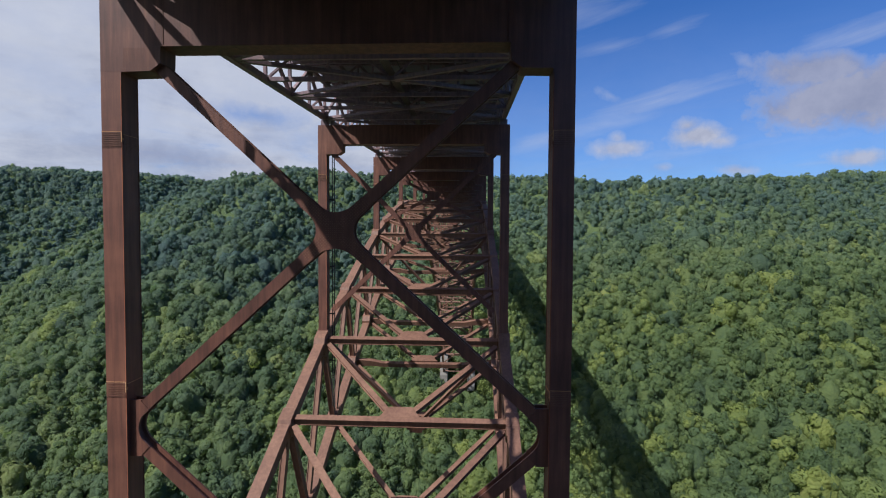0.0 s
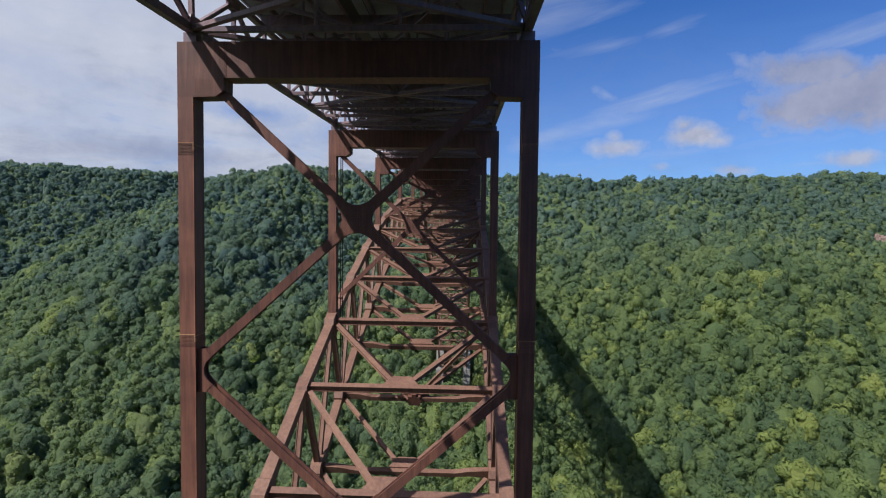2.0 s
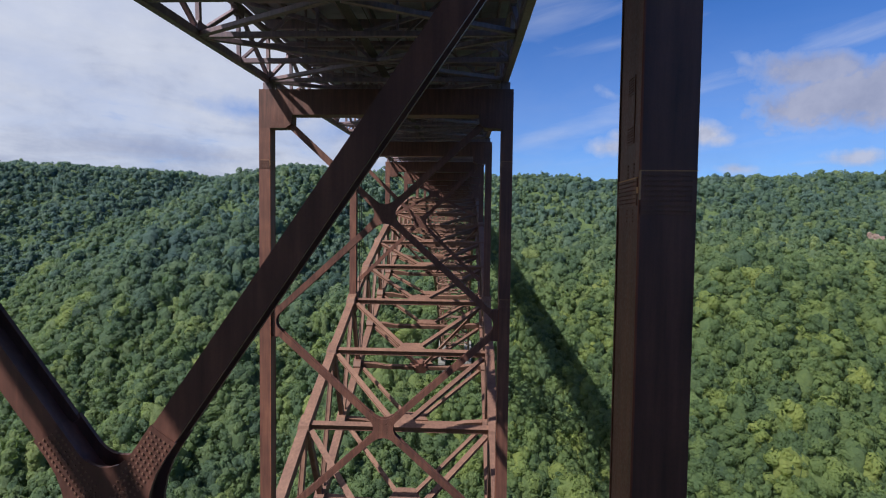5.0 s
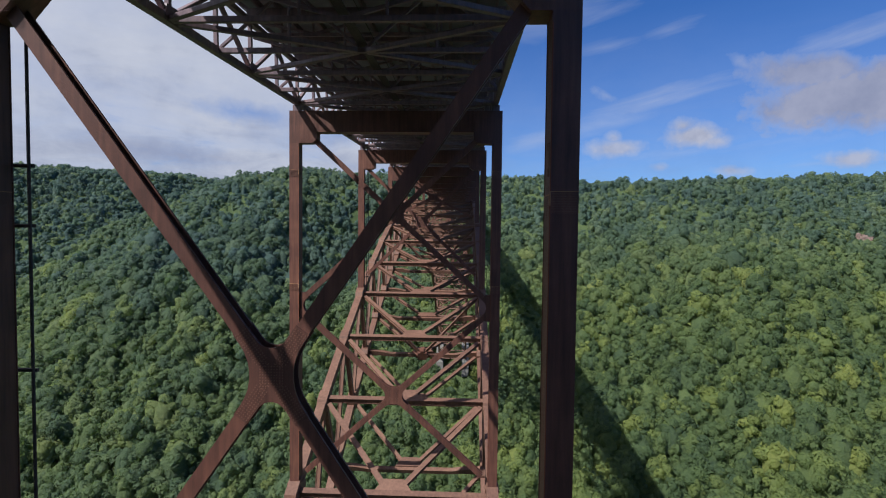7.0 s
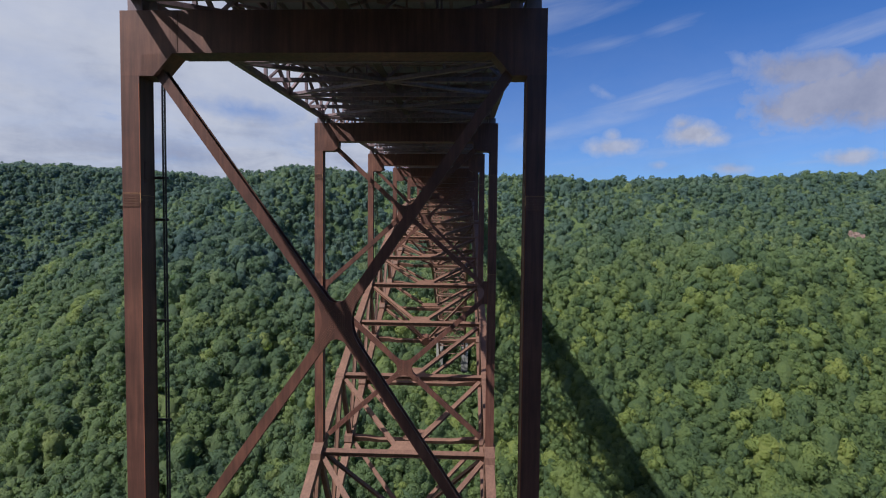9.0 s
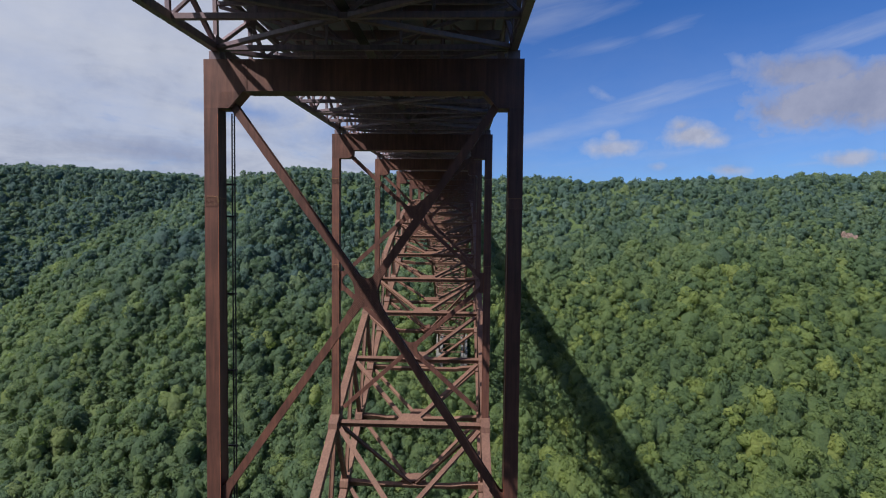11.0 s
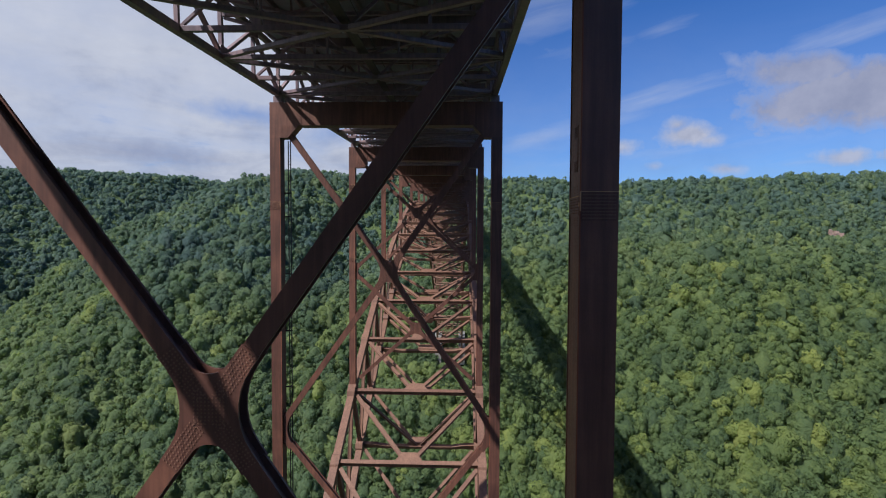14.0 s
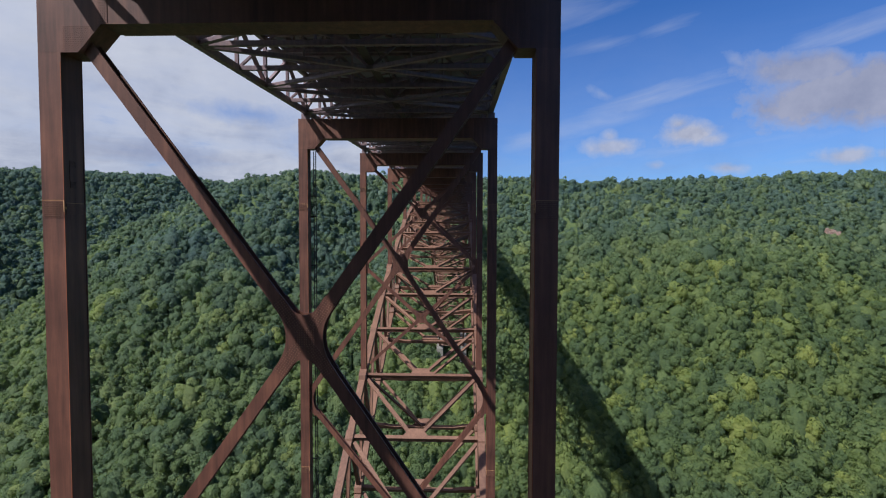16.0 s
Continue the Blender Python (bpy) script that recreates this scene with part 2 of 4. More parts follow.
def ground_material():
    mat, n, bsdf = material("undergrowth", 0.9, 0.0, 0.2)
    co = n.add("ShaderNodeTexCoord").outputs["Object"]
    a, b = n.noise(co, 0.05, 5.0, 0.6), n.noise(co, 0.45, 5.0, 0.7)
    f = n.maths("ADD", n.maths("MULTIPLY", a, 0.5), n.maths("MULTIPLY", b, 0.5))
    n.link(n.ramp(f, ((0.35, (0.060, 0.088, 0.040)), (0.55, (0.100, 0.138, 0.050)), (0.7, (0.150, 0.186, 0.062)))), bsdf.inputs["Base Color"])
    bumped(n, bsdf, b, 1.0, 2.0)
    return mat


GROUND = ground_material()


def water_material():
    mat, n, bsdf = material("river water", 0.12, 0.0, 0.5)
    co = n.add("ShaderNodeTexCoord").outputs["Object"]
    a = n.noise(co, 0.25, 5.0, 0.6)
    n.link(n.ramp(a, ((0.35, (0.035, 0.05, 0.035)), (0.7, (0.08, 0.10, 0.07)))), bsdf.inputs["Base Color"])
    bumped(n, bsdf, a, 0.3, 0.2)
    return mat


WATER = water_material()

# ---- building helpers ----
UP = Vector((0, 0, 1))


def add_beam(bm, a, b, w, h, up=UP, chamfer=0.03):
    """A closed bar from a to b, w across and h along up, its long edges taken off."""
    a, b = Vector(a), Vector(b)
    along = (b - a).normalized()
    side = along.cross(up)
    if side.length < 1e-4:
        side = along.cross(Vector((0, 1, 0)))
    side.normalize()
    top = side.cross(along).normalized()
    c = min(chamfer, w / 4, h / 4)
    ring = [(w / 2, h / 2 - c), (w / 2 - c, h / 2), (c - w / 2, h / 2), (-w / 2, h / 2 - c), (-w / 2, c - h / 2), (c - w / 2, -h / 2), (w / 2 - c, -h / 2), (w / 2, c - h / 2)]
    rows = [[bm.verts.new(p + side * u + top * v) for u, v in ring] for p in (a, b)]
    for i in range(8):
        j = (i + 1) % 8
        bm.faces.new((rows[0][i], rows[0][j], rows[1][j], rows[1][i]))
    bm.faces.new(rows[0][::-1])
    bm.faces.new(rows[1])


def add_profile(bm, a, b, outline, side, top):
    """One closed bar from a to b with the given cross-section, in steps along side and top."""
    rows = [[bm.verts.new(Vector(p) + side * u + top * v) for u, v in outline] for p in (a, b)]
    for i in range(len(outline)):
        j = (i + 1) % len(outline)
        bm.faces.new((rows[0][i], rows[0][j], rows[1][j], rows[1][i]))
    bm.faces.new(rows[0][::-1])
    bm.faces.new(rows[1])


def lipped(w, h, lip, thick):
    """The section of a welded box: w across, h deep, with plates at both faces that stand out by lip."""
    x, y = w / 2, h / 2
    return ((-x - lip, -y), (x + lip, -y), (x + lip, -y + thick), (x, -y + thick), (x, y - thick), (x + lip, y - thick), (x + lip, y), (-x - lip, y), (-x - lip, y - thick), (-x, y - thick), (-x, -y + thick), (-x - lip, -y + thick))


def add_plate(bm, outline, lo, hi, axis="y"):
    """A plate: a closed outline of (x, z) pairs drawn out along y, or of (y, z) along x, or of (x, y) along z."""
    def at(p, d):
        return {"y": (p[0], d, p[1]), "x": (d, p[0], p[1]), "z": (p[0], p[1], d)}[axis]
    front, back = ([bm.verts.new(at(p, d)) for p in outline] for d in (lo, hi))
    for i in range(len(outline)):
        j = (i + 1) % len(outline)
        bm.faces.new((front[i], front[j], back[j], back[i]))
    bm.faces.new(front[::-1])
    bm.faces.new(back)


def add_box(bm, lo, hi):
    add_plate(bm, ((lo[0], lo[2]), (hi[0], lo[2]), (hi[0], hi[2]), (lo[0], hi[2])), lo[1], hi[1])


def part(name, bm, mat, parent=None, label="", origin=(0, 0, 0)):
    bmesh.ops.recalc_face_normals(bm, faces=bm.faces)
    me = bpy.data.meshes.new(name)
    bm.to_mesh(me)
    bm.free()
    me.materials.append(mat)
    ob = new(name, me)
    ob.location = origin
    if parent is not None:
        ob.parent = parent
    return tagged(ob, label) if label else ob


def bar(name, a, b, w, h, mat, parent, up=UP, label=""):
    bm = bmesh.new()
    add_beam(bm, a, b, w, h, up)
    return part(name, bm, mat, parent, label)


def ibar(name, a, b, w, h, mat, parent, up=UP, lip=0.1, thick=0.07):
    """A bar whose two flanges stand out past its web: w over the flanges, h deep."""
    a, b = Vector(a), Vector(b)
    along = (b - a).normalized()
    side = along.cross(up).normalized()
    bm = bmesh.new()
    add_profile(bm, a, b, lipped(w - 2 * lip, h, lip, thick), side, side.cross(along).normalized())
    return part(name, bm, mat, parent)


def box(name, lo, hi, mat, parent, label=""):
    bm = bmesh.new()
    add_box(bm, lo, hi)
    return part(name, bm, mat, parent, label)


def plate(name, outline, lo, hi, mat, parent, axis="y", label=""):
    bm = bmesh.new()
    add_plate(bm, outline, lo, hi, axis)
    return part(name, bm, mat, parent, label)


def thing(name, place, label, category, group="", kind=""):
    ob = new(name)
    ob.location = place
    return tagged(ob, label, category, group, kind)


# ---- the plan ----
SPAN = 38.86                 # from bent to bent
PANEL = SPAN / 3             # a panel of the arch
GRADE = 0.04                 # the deck climbs ahead
HALF = 12.39                 # outer face of the columns
CROWN_Y, CROWN_Z, BEND = 4 * SPAN, -1.6, 0.00179
SPRING = 20 * PANEL          # half the arch


def arch_top(y):
    return CROWN_Z - BEND * (y - CROWN_Y) ** 2


def smooth(a, b, v):
    t = np.clip((v - a) / (b - a), 0, 1)
    return t * t * (3 - 2 * t)


CANOPY = 7.2


def lumps(x, y, size, seed):
    """Smooth noise between -1 and 1 on a lattice of the given size."""
    table = np.random.default_rng(seed).uniform(-1, 1, (64, 64))
    u, v = (x * 0.83 + y * 0.56) / size, (y * 0.83 - x * 0.56) / size
    i, j = np.floor(u).astype(int), np.floor(v).astype(int)
    p, q = u - i, v - j
    p, q = p * p * (3 - 2 * p), q * q * (3 - 2 * q)
    lo = table[i % 64, j % 64] * (1 - p) + table[(i + 1) % 64, j % 64] * p
    hi = table[i % 64, (j + 1) % 64] * (1 - p) + table[(i + 1) % 64, (j + 1) % 64] * p
    return lo * (1 - q) + hi * q


def waves(x, y):
    w = 9 * np.sin(x / 97 + 1.3 + 0.6 * np.sin(y / 140)) * np.sin(y / 121 + 0.7)
    w += 4 * np.sin(x / 47 - 0.5 + 0.8 * np.sin(y / 66)) * np.sin(y / 53 + 2.0)
    # gullies that run down the slope, and small hummocks
    w += 12 * lumps(x * 1.7, y * 0.55, 92, 1) + 5.0 * lumps(x * 1.3, y * 0.8, 34, 2)
    return w


def foot_line(x):
    """How far off the wooded wall stands, for each x."""
    return np.interp(x, (-900, -570, -423, -320, -240, -120, 0, 110, 200, 265, 380, 900), (600, 468, 398, 350, 345, 372, 402, 385, 368, 344, 354, 420))


def ground_height(x, y):
    """The gorge: a steep far wall that ends in a spur, a side valley and a ridge behind it, a river bed, and a near slope."""
    x, y = np.asarray(x, float), np.asarray(y, float)
    rim = np.interp(x, (-315, -262, -155, 0, 115, 180, 310, 440, 560, 1200), (74, 77, 72, 68, 72, 63, 62, 68, 74, 100))
    u = y - foot_line(x)
    wall = np.interp(u, (-300, -170, -44, 0, 50, 100, 150, 215, 260, 320, 400), (-330, -290, -184, -148, -104, -60, -32, 8, 38, 66, 71))
    wall = wall + (rim - 70) * smooth(150, 330, u) - 0.05 * np.maximum(u - 420, 0)
    # a ravine added beside the bridge, its flank turned from the sun for shade
    wall = wall - 56 * np.exp(-((x + 120) / 92) ** 2) * smooth(40, 170, u) * (1 - smooth(230, 330, u))
    # the crest of the spur falls towards the side valley
    crest = np.interp(x, (-1200, -640, -600, -552, -521, -462, -361, -315, -200, 6000), (-400, -235, -165, -84, -44, -12, 46, 78, 150, 150)) - 0.55 * np.maximum(y - 690 + 0.2 * (x + 400), 0) * smooth(-200, -330, x)
    k = 9.0
    low = np.minimum(wall, crest)
    wall = low - k * np.log(np.exp((low - wall) / k) + np.exp((low - crest) / k))
    # the ridge behind the side valley
    q = 0.71 * (y - x)
    along = 0.71 * (x + y)
    ridge = np.interp(q, (600, 790, 860, 1000, 1165, 1230, 2400), (-300, -205, -115, -12, 100, 107, 60)) - 0.01 * along * smooth(950, 1165, q)
    k = 8.0
    top = np.maximum(wall, ridge)
    far = top + k * np.log(np.exp((wall - top) / k) + np.exp((ridge - top) / k))
    calm = smooth(26, 120, np.abs(x) + 0.5 * np.maximum(np.abs(y - 480) - 160, 0))
    far = far - CANOPY + waves(x, y) * calm * smooth(180, 330, y) * (1 - 0.65 * smooth(180, 320, u) * smooth(-500, -300, x)) * (1 - 0.5 * smooth(1020, 1165, q))
    near = np.interp(-y, (-150, 104, 320, 700, 6000), (-262, -135, -10, 45, 60)) - 2 + 0.5 * waves(x, y) * smooth(60, 200, np.abs(x))
    bed = -262 + 0 * x
    return np.where(y > 165, np.maximum(far, bed), np.maximum(near, bed))

# ---- ground and river ----


def spaced(lo, hi, centre, step, growth):
    out, d, v = [centre], step, centre
    while v < hi:
        v += d
        out.append(min(v, hi))
        d *= growth if v > centre + 1200 else 1.0
    d, v = step, centre
    while v > lo:
        v -= d
        out.insert(0, max(v, lo))
        d *= growth if v < centre - 1200 else 1.0
    return np.array(out)


def build_ground():
    xs, ys = spaced(-5200, 5200, 0, 16, 1.35), spaced(-4800, 5600, 300, 16, 1.35)
    gx, gy = np.meshgrid(xs, ys)
    gz = ground_height(gx, gy)
    verts = np.stack((gx, gy, gz), -1).reshape(-1, 3)
    w = len(xs)
    i = np.arange(len(ys) - 1)[:, None] * w + np.arange(w - 1)[None, :]
    quads = np.stack((i, i + 1, i + w + 1, i + w), -1).reshape(-1, 4)
    me = bpy.data.meshes.new("ground")
    me.from_pydata(verts.tolist(), [], quads.tolist())
    me.polygons.foreach_set("use_smooth", [True] * len(me.polygons))
    me.materials.append(GROUND)
    tagged(new("ground", me), "steep wooded walls of a river gorge", "ground", kind="structure")
    bm = bmesh.new()
    add_plate(bm, ((-4000, 140), (4000, 140), (4000, 215), (-4000, 215)), -266, -260.5, "z")
    tagged(part("water", bm, WATER), "green river at the bottom of the gorge", "river", kind="structure")


build_ground()


def arrays_to_object(name, verts, faces, tone, loose, cool, mat, label, category, kind):
    me = bpy.data.meshes.new(name)
    me.vertices.add(len(verts))
    me.vertices.foreach_set("co", verts.astype(np.float32).ravel())
    me.loops.add(faces.size)
    me.loops.foreach_set("vertex_index", faces.astype(np.int32).ravel())
    me.polygons.add(len(faces))
    me.polygons.foreach_set("loop_start", np.arange(0, faces.size, 3, dtype=np.int32))
    me.polygons.foreach_set("loop_total", np.full(len(faces), 3, dtype=np.int32))
    me.polygons.foreach_set("use_smooth", np.full(len(faces), True))
    me.update(calc_edges=True)
    kinds = me.attributes.new("species", "FLOAT", "POINT")
    kinds.data.foreach_set("value", tone.astype(np.float32))
    gaps = me.attributes.new("loose", "FLOAT", "POINT")
    gaps.data.foreach_set("value", loose.astype(np.float32))
    dark = me.attributes.new("haze_shade", "FLOAT", "POINT")
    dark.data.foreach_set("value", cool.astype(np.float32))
    me.materials.append(mat)
    return tagged(new(name, me), label, category, kind=kind)


def crown_shape(rng, clumps, tufts):
    """One crown, about one metre in radius: many round clumps of foliage on a rough core, with loose leaf sprays."""
    def blob(level, cut):
        bm = bmesh.new()
        bmesh.ops.create_icosphere(bm, subdivisions=level, radius=1.0)
        bmesh.ops.delete(bm, geom=[p for p in bm.verts if p.co.z < cut], context="VERTS")
        bm.verts.index_update()
        got = np.array([p.co[:] for p in bm.verts]), np.array([[p.index for p in q.verts] for q in bm.faces])
        bm.free()
        return got

    all_v, all_f, start = [], [], 0
    v, f = blob(1, -0.6)
    v = v * (0.78 + rng.uniform(-0.11, 0.11, len(v)))[:, None]
    v[:, 2] = np.where(v[:, 2] < 0, v[:, 2] * 3.0, v[:, 2])
    all_v.append(v)
    all_f.append(f)
    start = len(v)
    # clumps spread evenly over the dome, at uneven depths
    i = np.arange(clumps) + rng.uniform(0.2, 0.8, clumps)
    z = 1.0 - 1.35 * i / clumps
    ring, turn = np.sqrt(1 - z * z), i * math.pi * (3 - math.sqrt(5)) + rng.uniform(-0.3, 0.3, clumps)
    way = np.stack((ring * np.cos(turn), ring * np.sin(turn), z), -1)
    out = rng.uniform(0.60, 0.78, clumps)
    size = rng.uniform(0.24, 0.40, clumps) * (18 / clumps) ** 0.4
    lobes = rng.normal(size=3) * 0.16
    out = out + way @ lobes
    v0, f0 = blob(1, -2.0)
    near = clumps > 12
    for d, o, r in zip(way, out, size):
        axis = rng.normal(size=(3, 3))
        turned = np.linalg.qr(axis)[0]
        v = v0 @ turned * (r * rng.uniform(0.78, 1.22, len(v0)))[:, None]
        v[:, 2] *= 0.85
        p = d * o
        p = p * np.array((1, 1, 1.05 if p[2] > 0 else 2.2))
        good = (v0 @ turned)[f0].mean(axis=1) @ d > (-0.35 if near else -0.2)
        all_v.append(v + p)
        all_f.append(f0[good] + start)
        start += len(v)
    d = rng.normal(size=(tufts, 3))
    pick = rng.integers(0, clumps, tufts)
    d = d / np.linalg.norm(d, axis=1)[:, None] + way[pick] * 0.7
    d /= np.linalg.norm(d, axis=1)[:, None]
    c = way[pick] * out[pick][:, None]
    c[:, 2] = np.where(c[:, 2] < 0, c[:, 2] * 2.2, c[:, 2] * 1.05)
    c = c + d * (size[pick] * rng.uniform(0.85, 1.12, tufts))[:, None]
    lean = d * 1.6 + rng.normal(size=d.shape) * 0.5 + np.array((0, 0, 0.2))
    lean /= np.linalg.norm(lean, axis=1)[:, None]
    a = np.cross(lean, rng.normal(size=d.shape))
    a /= np.linalg.norm(a, axis=1)[:, None]
    b = np.cross(lean, a)
    s = rng.uniform(0.08, 0.18, tufts)[:, None]
    k = rng.uniform(0.6, 1.1, (tufts, 3, 1))
    tri = np.stack((c + a * s * k[:, 0], c - a * s * 0.5 + b * s * k[:, 1], c - a * s * 0.5 - b * s * k[:, 2]), 1)
    all_v.append(tri.reshape(-1, 3))
    all_f.append(start + np.arange(tufts)[:, None] * 3 + np.array((0, 1, 2)))
    return np.concatenate(all_v), np.concatenate(all_f), np.arange(start + 3 * tufts) >= len(all_v[0])


def haze_share(x, y):
    """Haze and cloud shade put into the leaf colour as a cool dark green: on the near slope to cut bounced light, round
    the side valley and along the rim, little on the sunny wall.
    """
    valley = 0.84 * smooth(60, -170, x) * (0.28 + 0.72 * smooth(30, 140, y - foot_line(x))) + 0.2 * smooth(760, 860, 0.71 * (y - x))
    # less of that tint along the crest of the spur, which paints it sunlit
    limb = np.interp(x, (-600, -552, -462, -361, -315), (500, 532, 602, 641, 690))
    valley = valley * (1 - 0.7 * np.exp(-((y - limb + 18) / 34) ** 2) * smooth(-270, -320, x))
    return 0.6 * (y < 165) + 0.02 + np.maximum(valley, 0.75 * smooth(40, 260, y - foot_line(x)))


def plant(name, spots, clumps, tufts, seed, label, wide=1.0, relief=1.0):
    rng = np.random.default_rng(seed)
    shapes = [crown_shape(rng, clumps, tufts) for _ in range(24)]
    pick = rng.integers(0, 24, len(spots))
    all_v, all_f, all_t, all_l, all_c, start = [], [], [], [], [], 0
    for k, (v, f, loose) in enumerate(shapes):
        here = spots[pick == k]
        m = len(here)
        if not m:
            continue
        turn = rng.uniform(0, 2 * math.pi, m)
        r = rng.gamma(9.0, 1 / 9.0, m).clip(0.6, 1.8) * 6.7 * wide
        tall = r * rng.uniform(0.9, 1.4, m) * relief
        squash = rng.uniform(0.8, 1.2, m)[:, None]
        c, s = np.cos(turn)[:, None], np.sin(turn)[:, None]
        ex, ey = v[None, :, 0] * r[:, None] * squash, v[None, :, 1] * r[:, None] / squash
        px, py = ex * c - ey * s, ex * s + ey * c
        pz = v[None, :, 2] * tall[:, None]
        base = here[:, 2] + CANOPY - 6.2 + (r - 6.1) * 0.5 + rng.uniform(-3.4, 3.4, m)
        w = np.stack((px + here[:, 0, None], py + here[:, 1, None], pz + base[:, None]), -1)
        all_v.append(w.reshape(-1, 3))
        all_f.append((f[None] + (start + np.arange(m) * len(v))[:, None, None]).reshape(-1, 3))
        all_t.append(np.repeat(np.where(rng.uniform(size=m) < 0.05, rng.uniform(0.85, 1.1, m), rng.beta(2.2, 3.0, m)), len(v)))
        all_l.append(np.tile(loose, m))
        all_c.append(np.repeat((haze_share(here[:, 0], here[:, 1]) * rng.uniform(0.45, 1.3, m)).clip(0, 1), len(v)))
        start += m * len(v)
    return arrays_to_object(name, np.concatenate(all_v), np.concatenate(all_f), np.concatenate(all_t), np.concatenate(all_l), np.concatenate(all_c), LEAVES, label, "trees", "stuff")


ROCK = (481.0, 556.0)        # a bare ledge among the trees


def build_forest():
    rng = np.random.default_rng(7)
    step = 7.9
    gx, gy = np.meshgrid(np.arange(-1150, 1150, step), np.arange(222, 1320, step))
    gx = gx + rng.uniform(-3.7, 3.7, gx.shape) + (np.arange(gx.shape[0])[:, None] % 2) * step / 2
    gy = gy + rng.uniform(-3.7, 3.7, gy.shape)
    x, y = gx.ravel(), gy.ravel()
    keep = (x > -60 - (y + 100) * 0.97) & (x < 60 + (y + 100) * 0.84) & (ground_height(x, y) > -258)
    keep &= ~((np.abs(np.abs(x) - 11.9) < 7) & (y > 398) & (y < 446)) & ~((np.abs(x) < 16) & (y > 560) & (y < 700))
    x, y = x[keep], y[keep]
    # steep ground carries more crowns to the acre, as seen from above
    steep = np.hypot(ground_height(x + 6, y) - ground_height(x - 6, y), ground_height(x, y + 6) - ground_height(x, y - 6)) / 12
    more = rng.uniform(size=len(x)) < (steep - 0.45) * 1.0
    x = np.concatenate((x, x[more] + rng.uniform(-4, 4, more.sum())))
    y = np.concatenate((y, y[more] + rng.uniform(-4, 4, more.sum())))
    bare = ((x - ROCK[0]) / 8) ** 2 + ((y - ROCK[1] + 8) / 11) ** 2 < 1
    x, y = x[~bare], y[~bare]
    spots = np.stack((x, y, ground_height(x, y)), -1)
    d = np.hypot(x - 7, y + 60)
    face = y < foot_line(x) + 365
    plant("woods_near", spots[face & (d < 640)], 12, 50, 1, "sunlit green broad-leaved trees on the gorge slope", 1.14)
    # smaller crowns, closer together, on the high and far ground
    high = spots[face & (d >= 640)]
    also = high[rng.uniform(size=len(high)) < 0.45] + (3, 3, 0)
    high = np.concatenate((high, also + rng.uniform(-1, 1, also.shape) * (4, 4, 1)))
    plant("woods_middle", high, 5, 14, 2, "dense green broad-leaved trees up to the wooded rim", 0.68, 0.95)
    back = spots[~face & (x < -270) & (0.71 * (y - x) > 780) & (0.71 * (y - x) < 1250)]
    back = np.concatenate((back, back + rng.uniform(-1, 1, back.shape) * (4, 4, 1) + (4, 2, 0)))
    plant("woods_far", back, 2, 10, 3, "far green trees on the ridge behind the side valley", 0.62, 0.85)
    # the near side, below and behind the camera
    gx, gy = np.meshgrid(np.arange(-420, 430, 16.0), np.arange(-520, 135, 16.0))
    x = (gx + rng.uniform(-5, 5, gx.shape)).ravel()
    y = (gy + rng.uniform(-5, 5, gy.shape)).ravel()
    beside = (np.abs(x) < 130) & (y > -170) & (y < 110)
    keep = ~beside & (ground_height(x, y) > -255)
    x, y = x[keep], y[keep]
    plant("woods_behind", np.stack((x, y, ground_height(x, y)), -1), 4, 10, 4, "green broad-leaved trees on the near slope", 1.6)
    gx, gy = np.meshgrid(np.arange(-130, 131, 9.5), np.arange(-170, 110, 9.5))
    x = (gx + rng.uniform(-4, 4, gx.shape)).ravel()
    y = (gy + rng.uniform(-4, 4, gy.shape)).ravel()
    keep = (np.abs(x) > 21) & (ground_height(x, y) > -255)
    x, y = x[keep], y[keep]
    plant("woods_below", np.stack((x, y, ground_height(x, y)), -1), 9, 50, 5, "green trees on the slope beside the bridge", 1.0)


build_forest()


def build_ledge():
    """A broken sandstone ledge: angular blocks, stepped down the slope."""
    rng = np.random.default_rng(11)
    x0, y0 = ROCK
    ledge = thing("rock_outcrop", (x0, y0, float(ground_height(x0, y0))), "pale pinkish sandstone ledge bare among the trees", "rock")
    for i in range(9):
        u, v = rng.uniform(-8, 8), rng.uniform(-9, 2)
        w, dep, h = rng.uniform(1.2, 3.0), rng.uniform(1.2, 2.6), rng.uniform(1.6, 3.6)
        bm = bmesh.new()
        bmesh.ops.create_cube(bm, size=1.0)
        bmesh.ops.subdivide_edges(bm, edges=bm.edges, cuts=1, use_grid_fill=True)
        z = float(ground_height(x0 + u, y0 + v)) - ledge.location.z
        for p in bm.verts:
            p.co = Vector((p.co.x * w * 2, p.co.y * dep * 2, p.co.z * h * 2)) + Vector(rng.normal(size=3) * 0.35)
        part("block", bm, SANDSTONE, ledge, origin=(u, v, z + h * 0.5))


build_ledge()

# ---- the bridge: bents ----
COL_W, COL_D = 1.05, 1.38


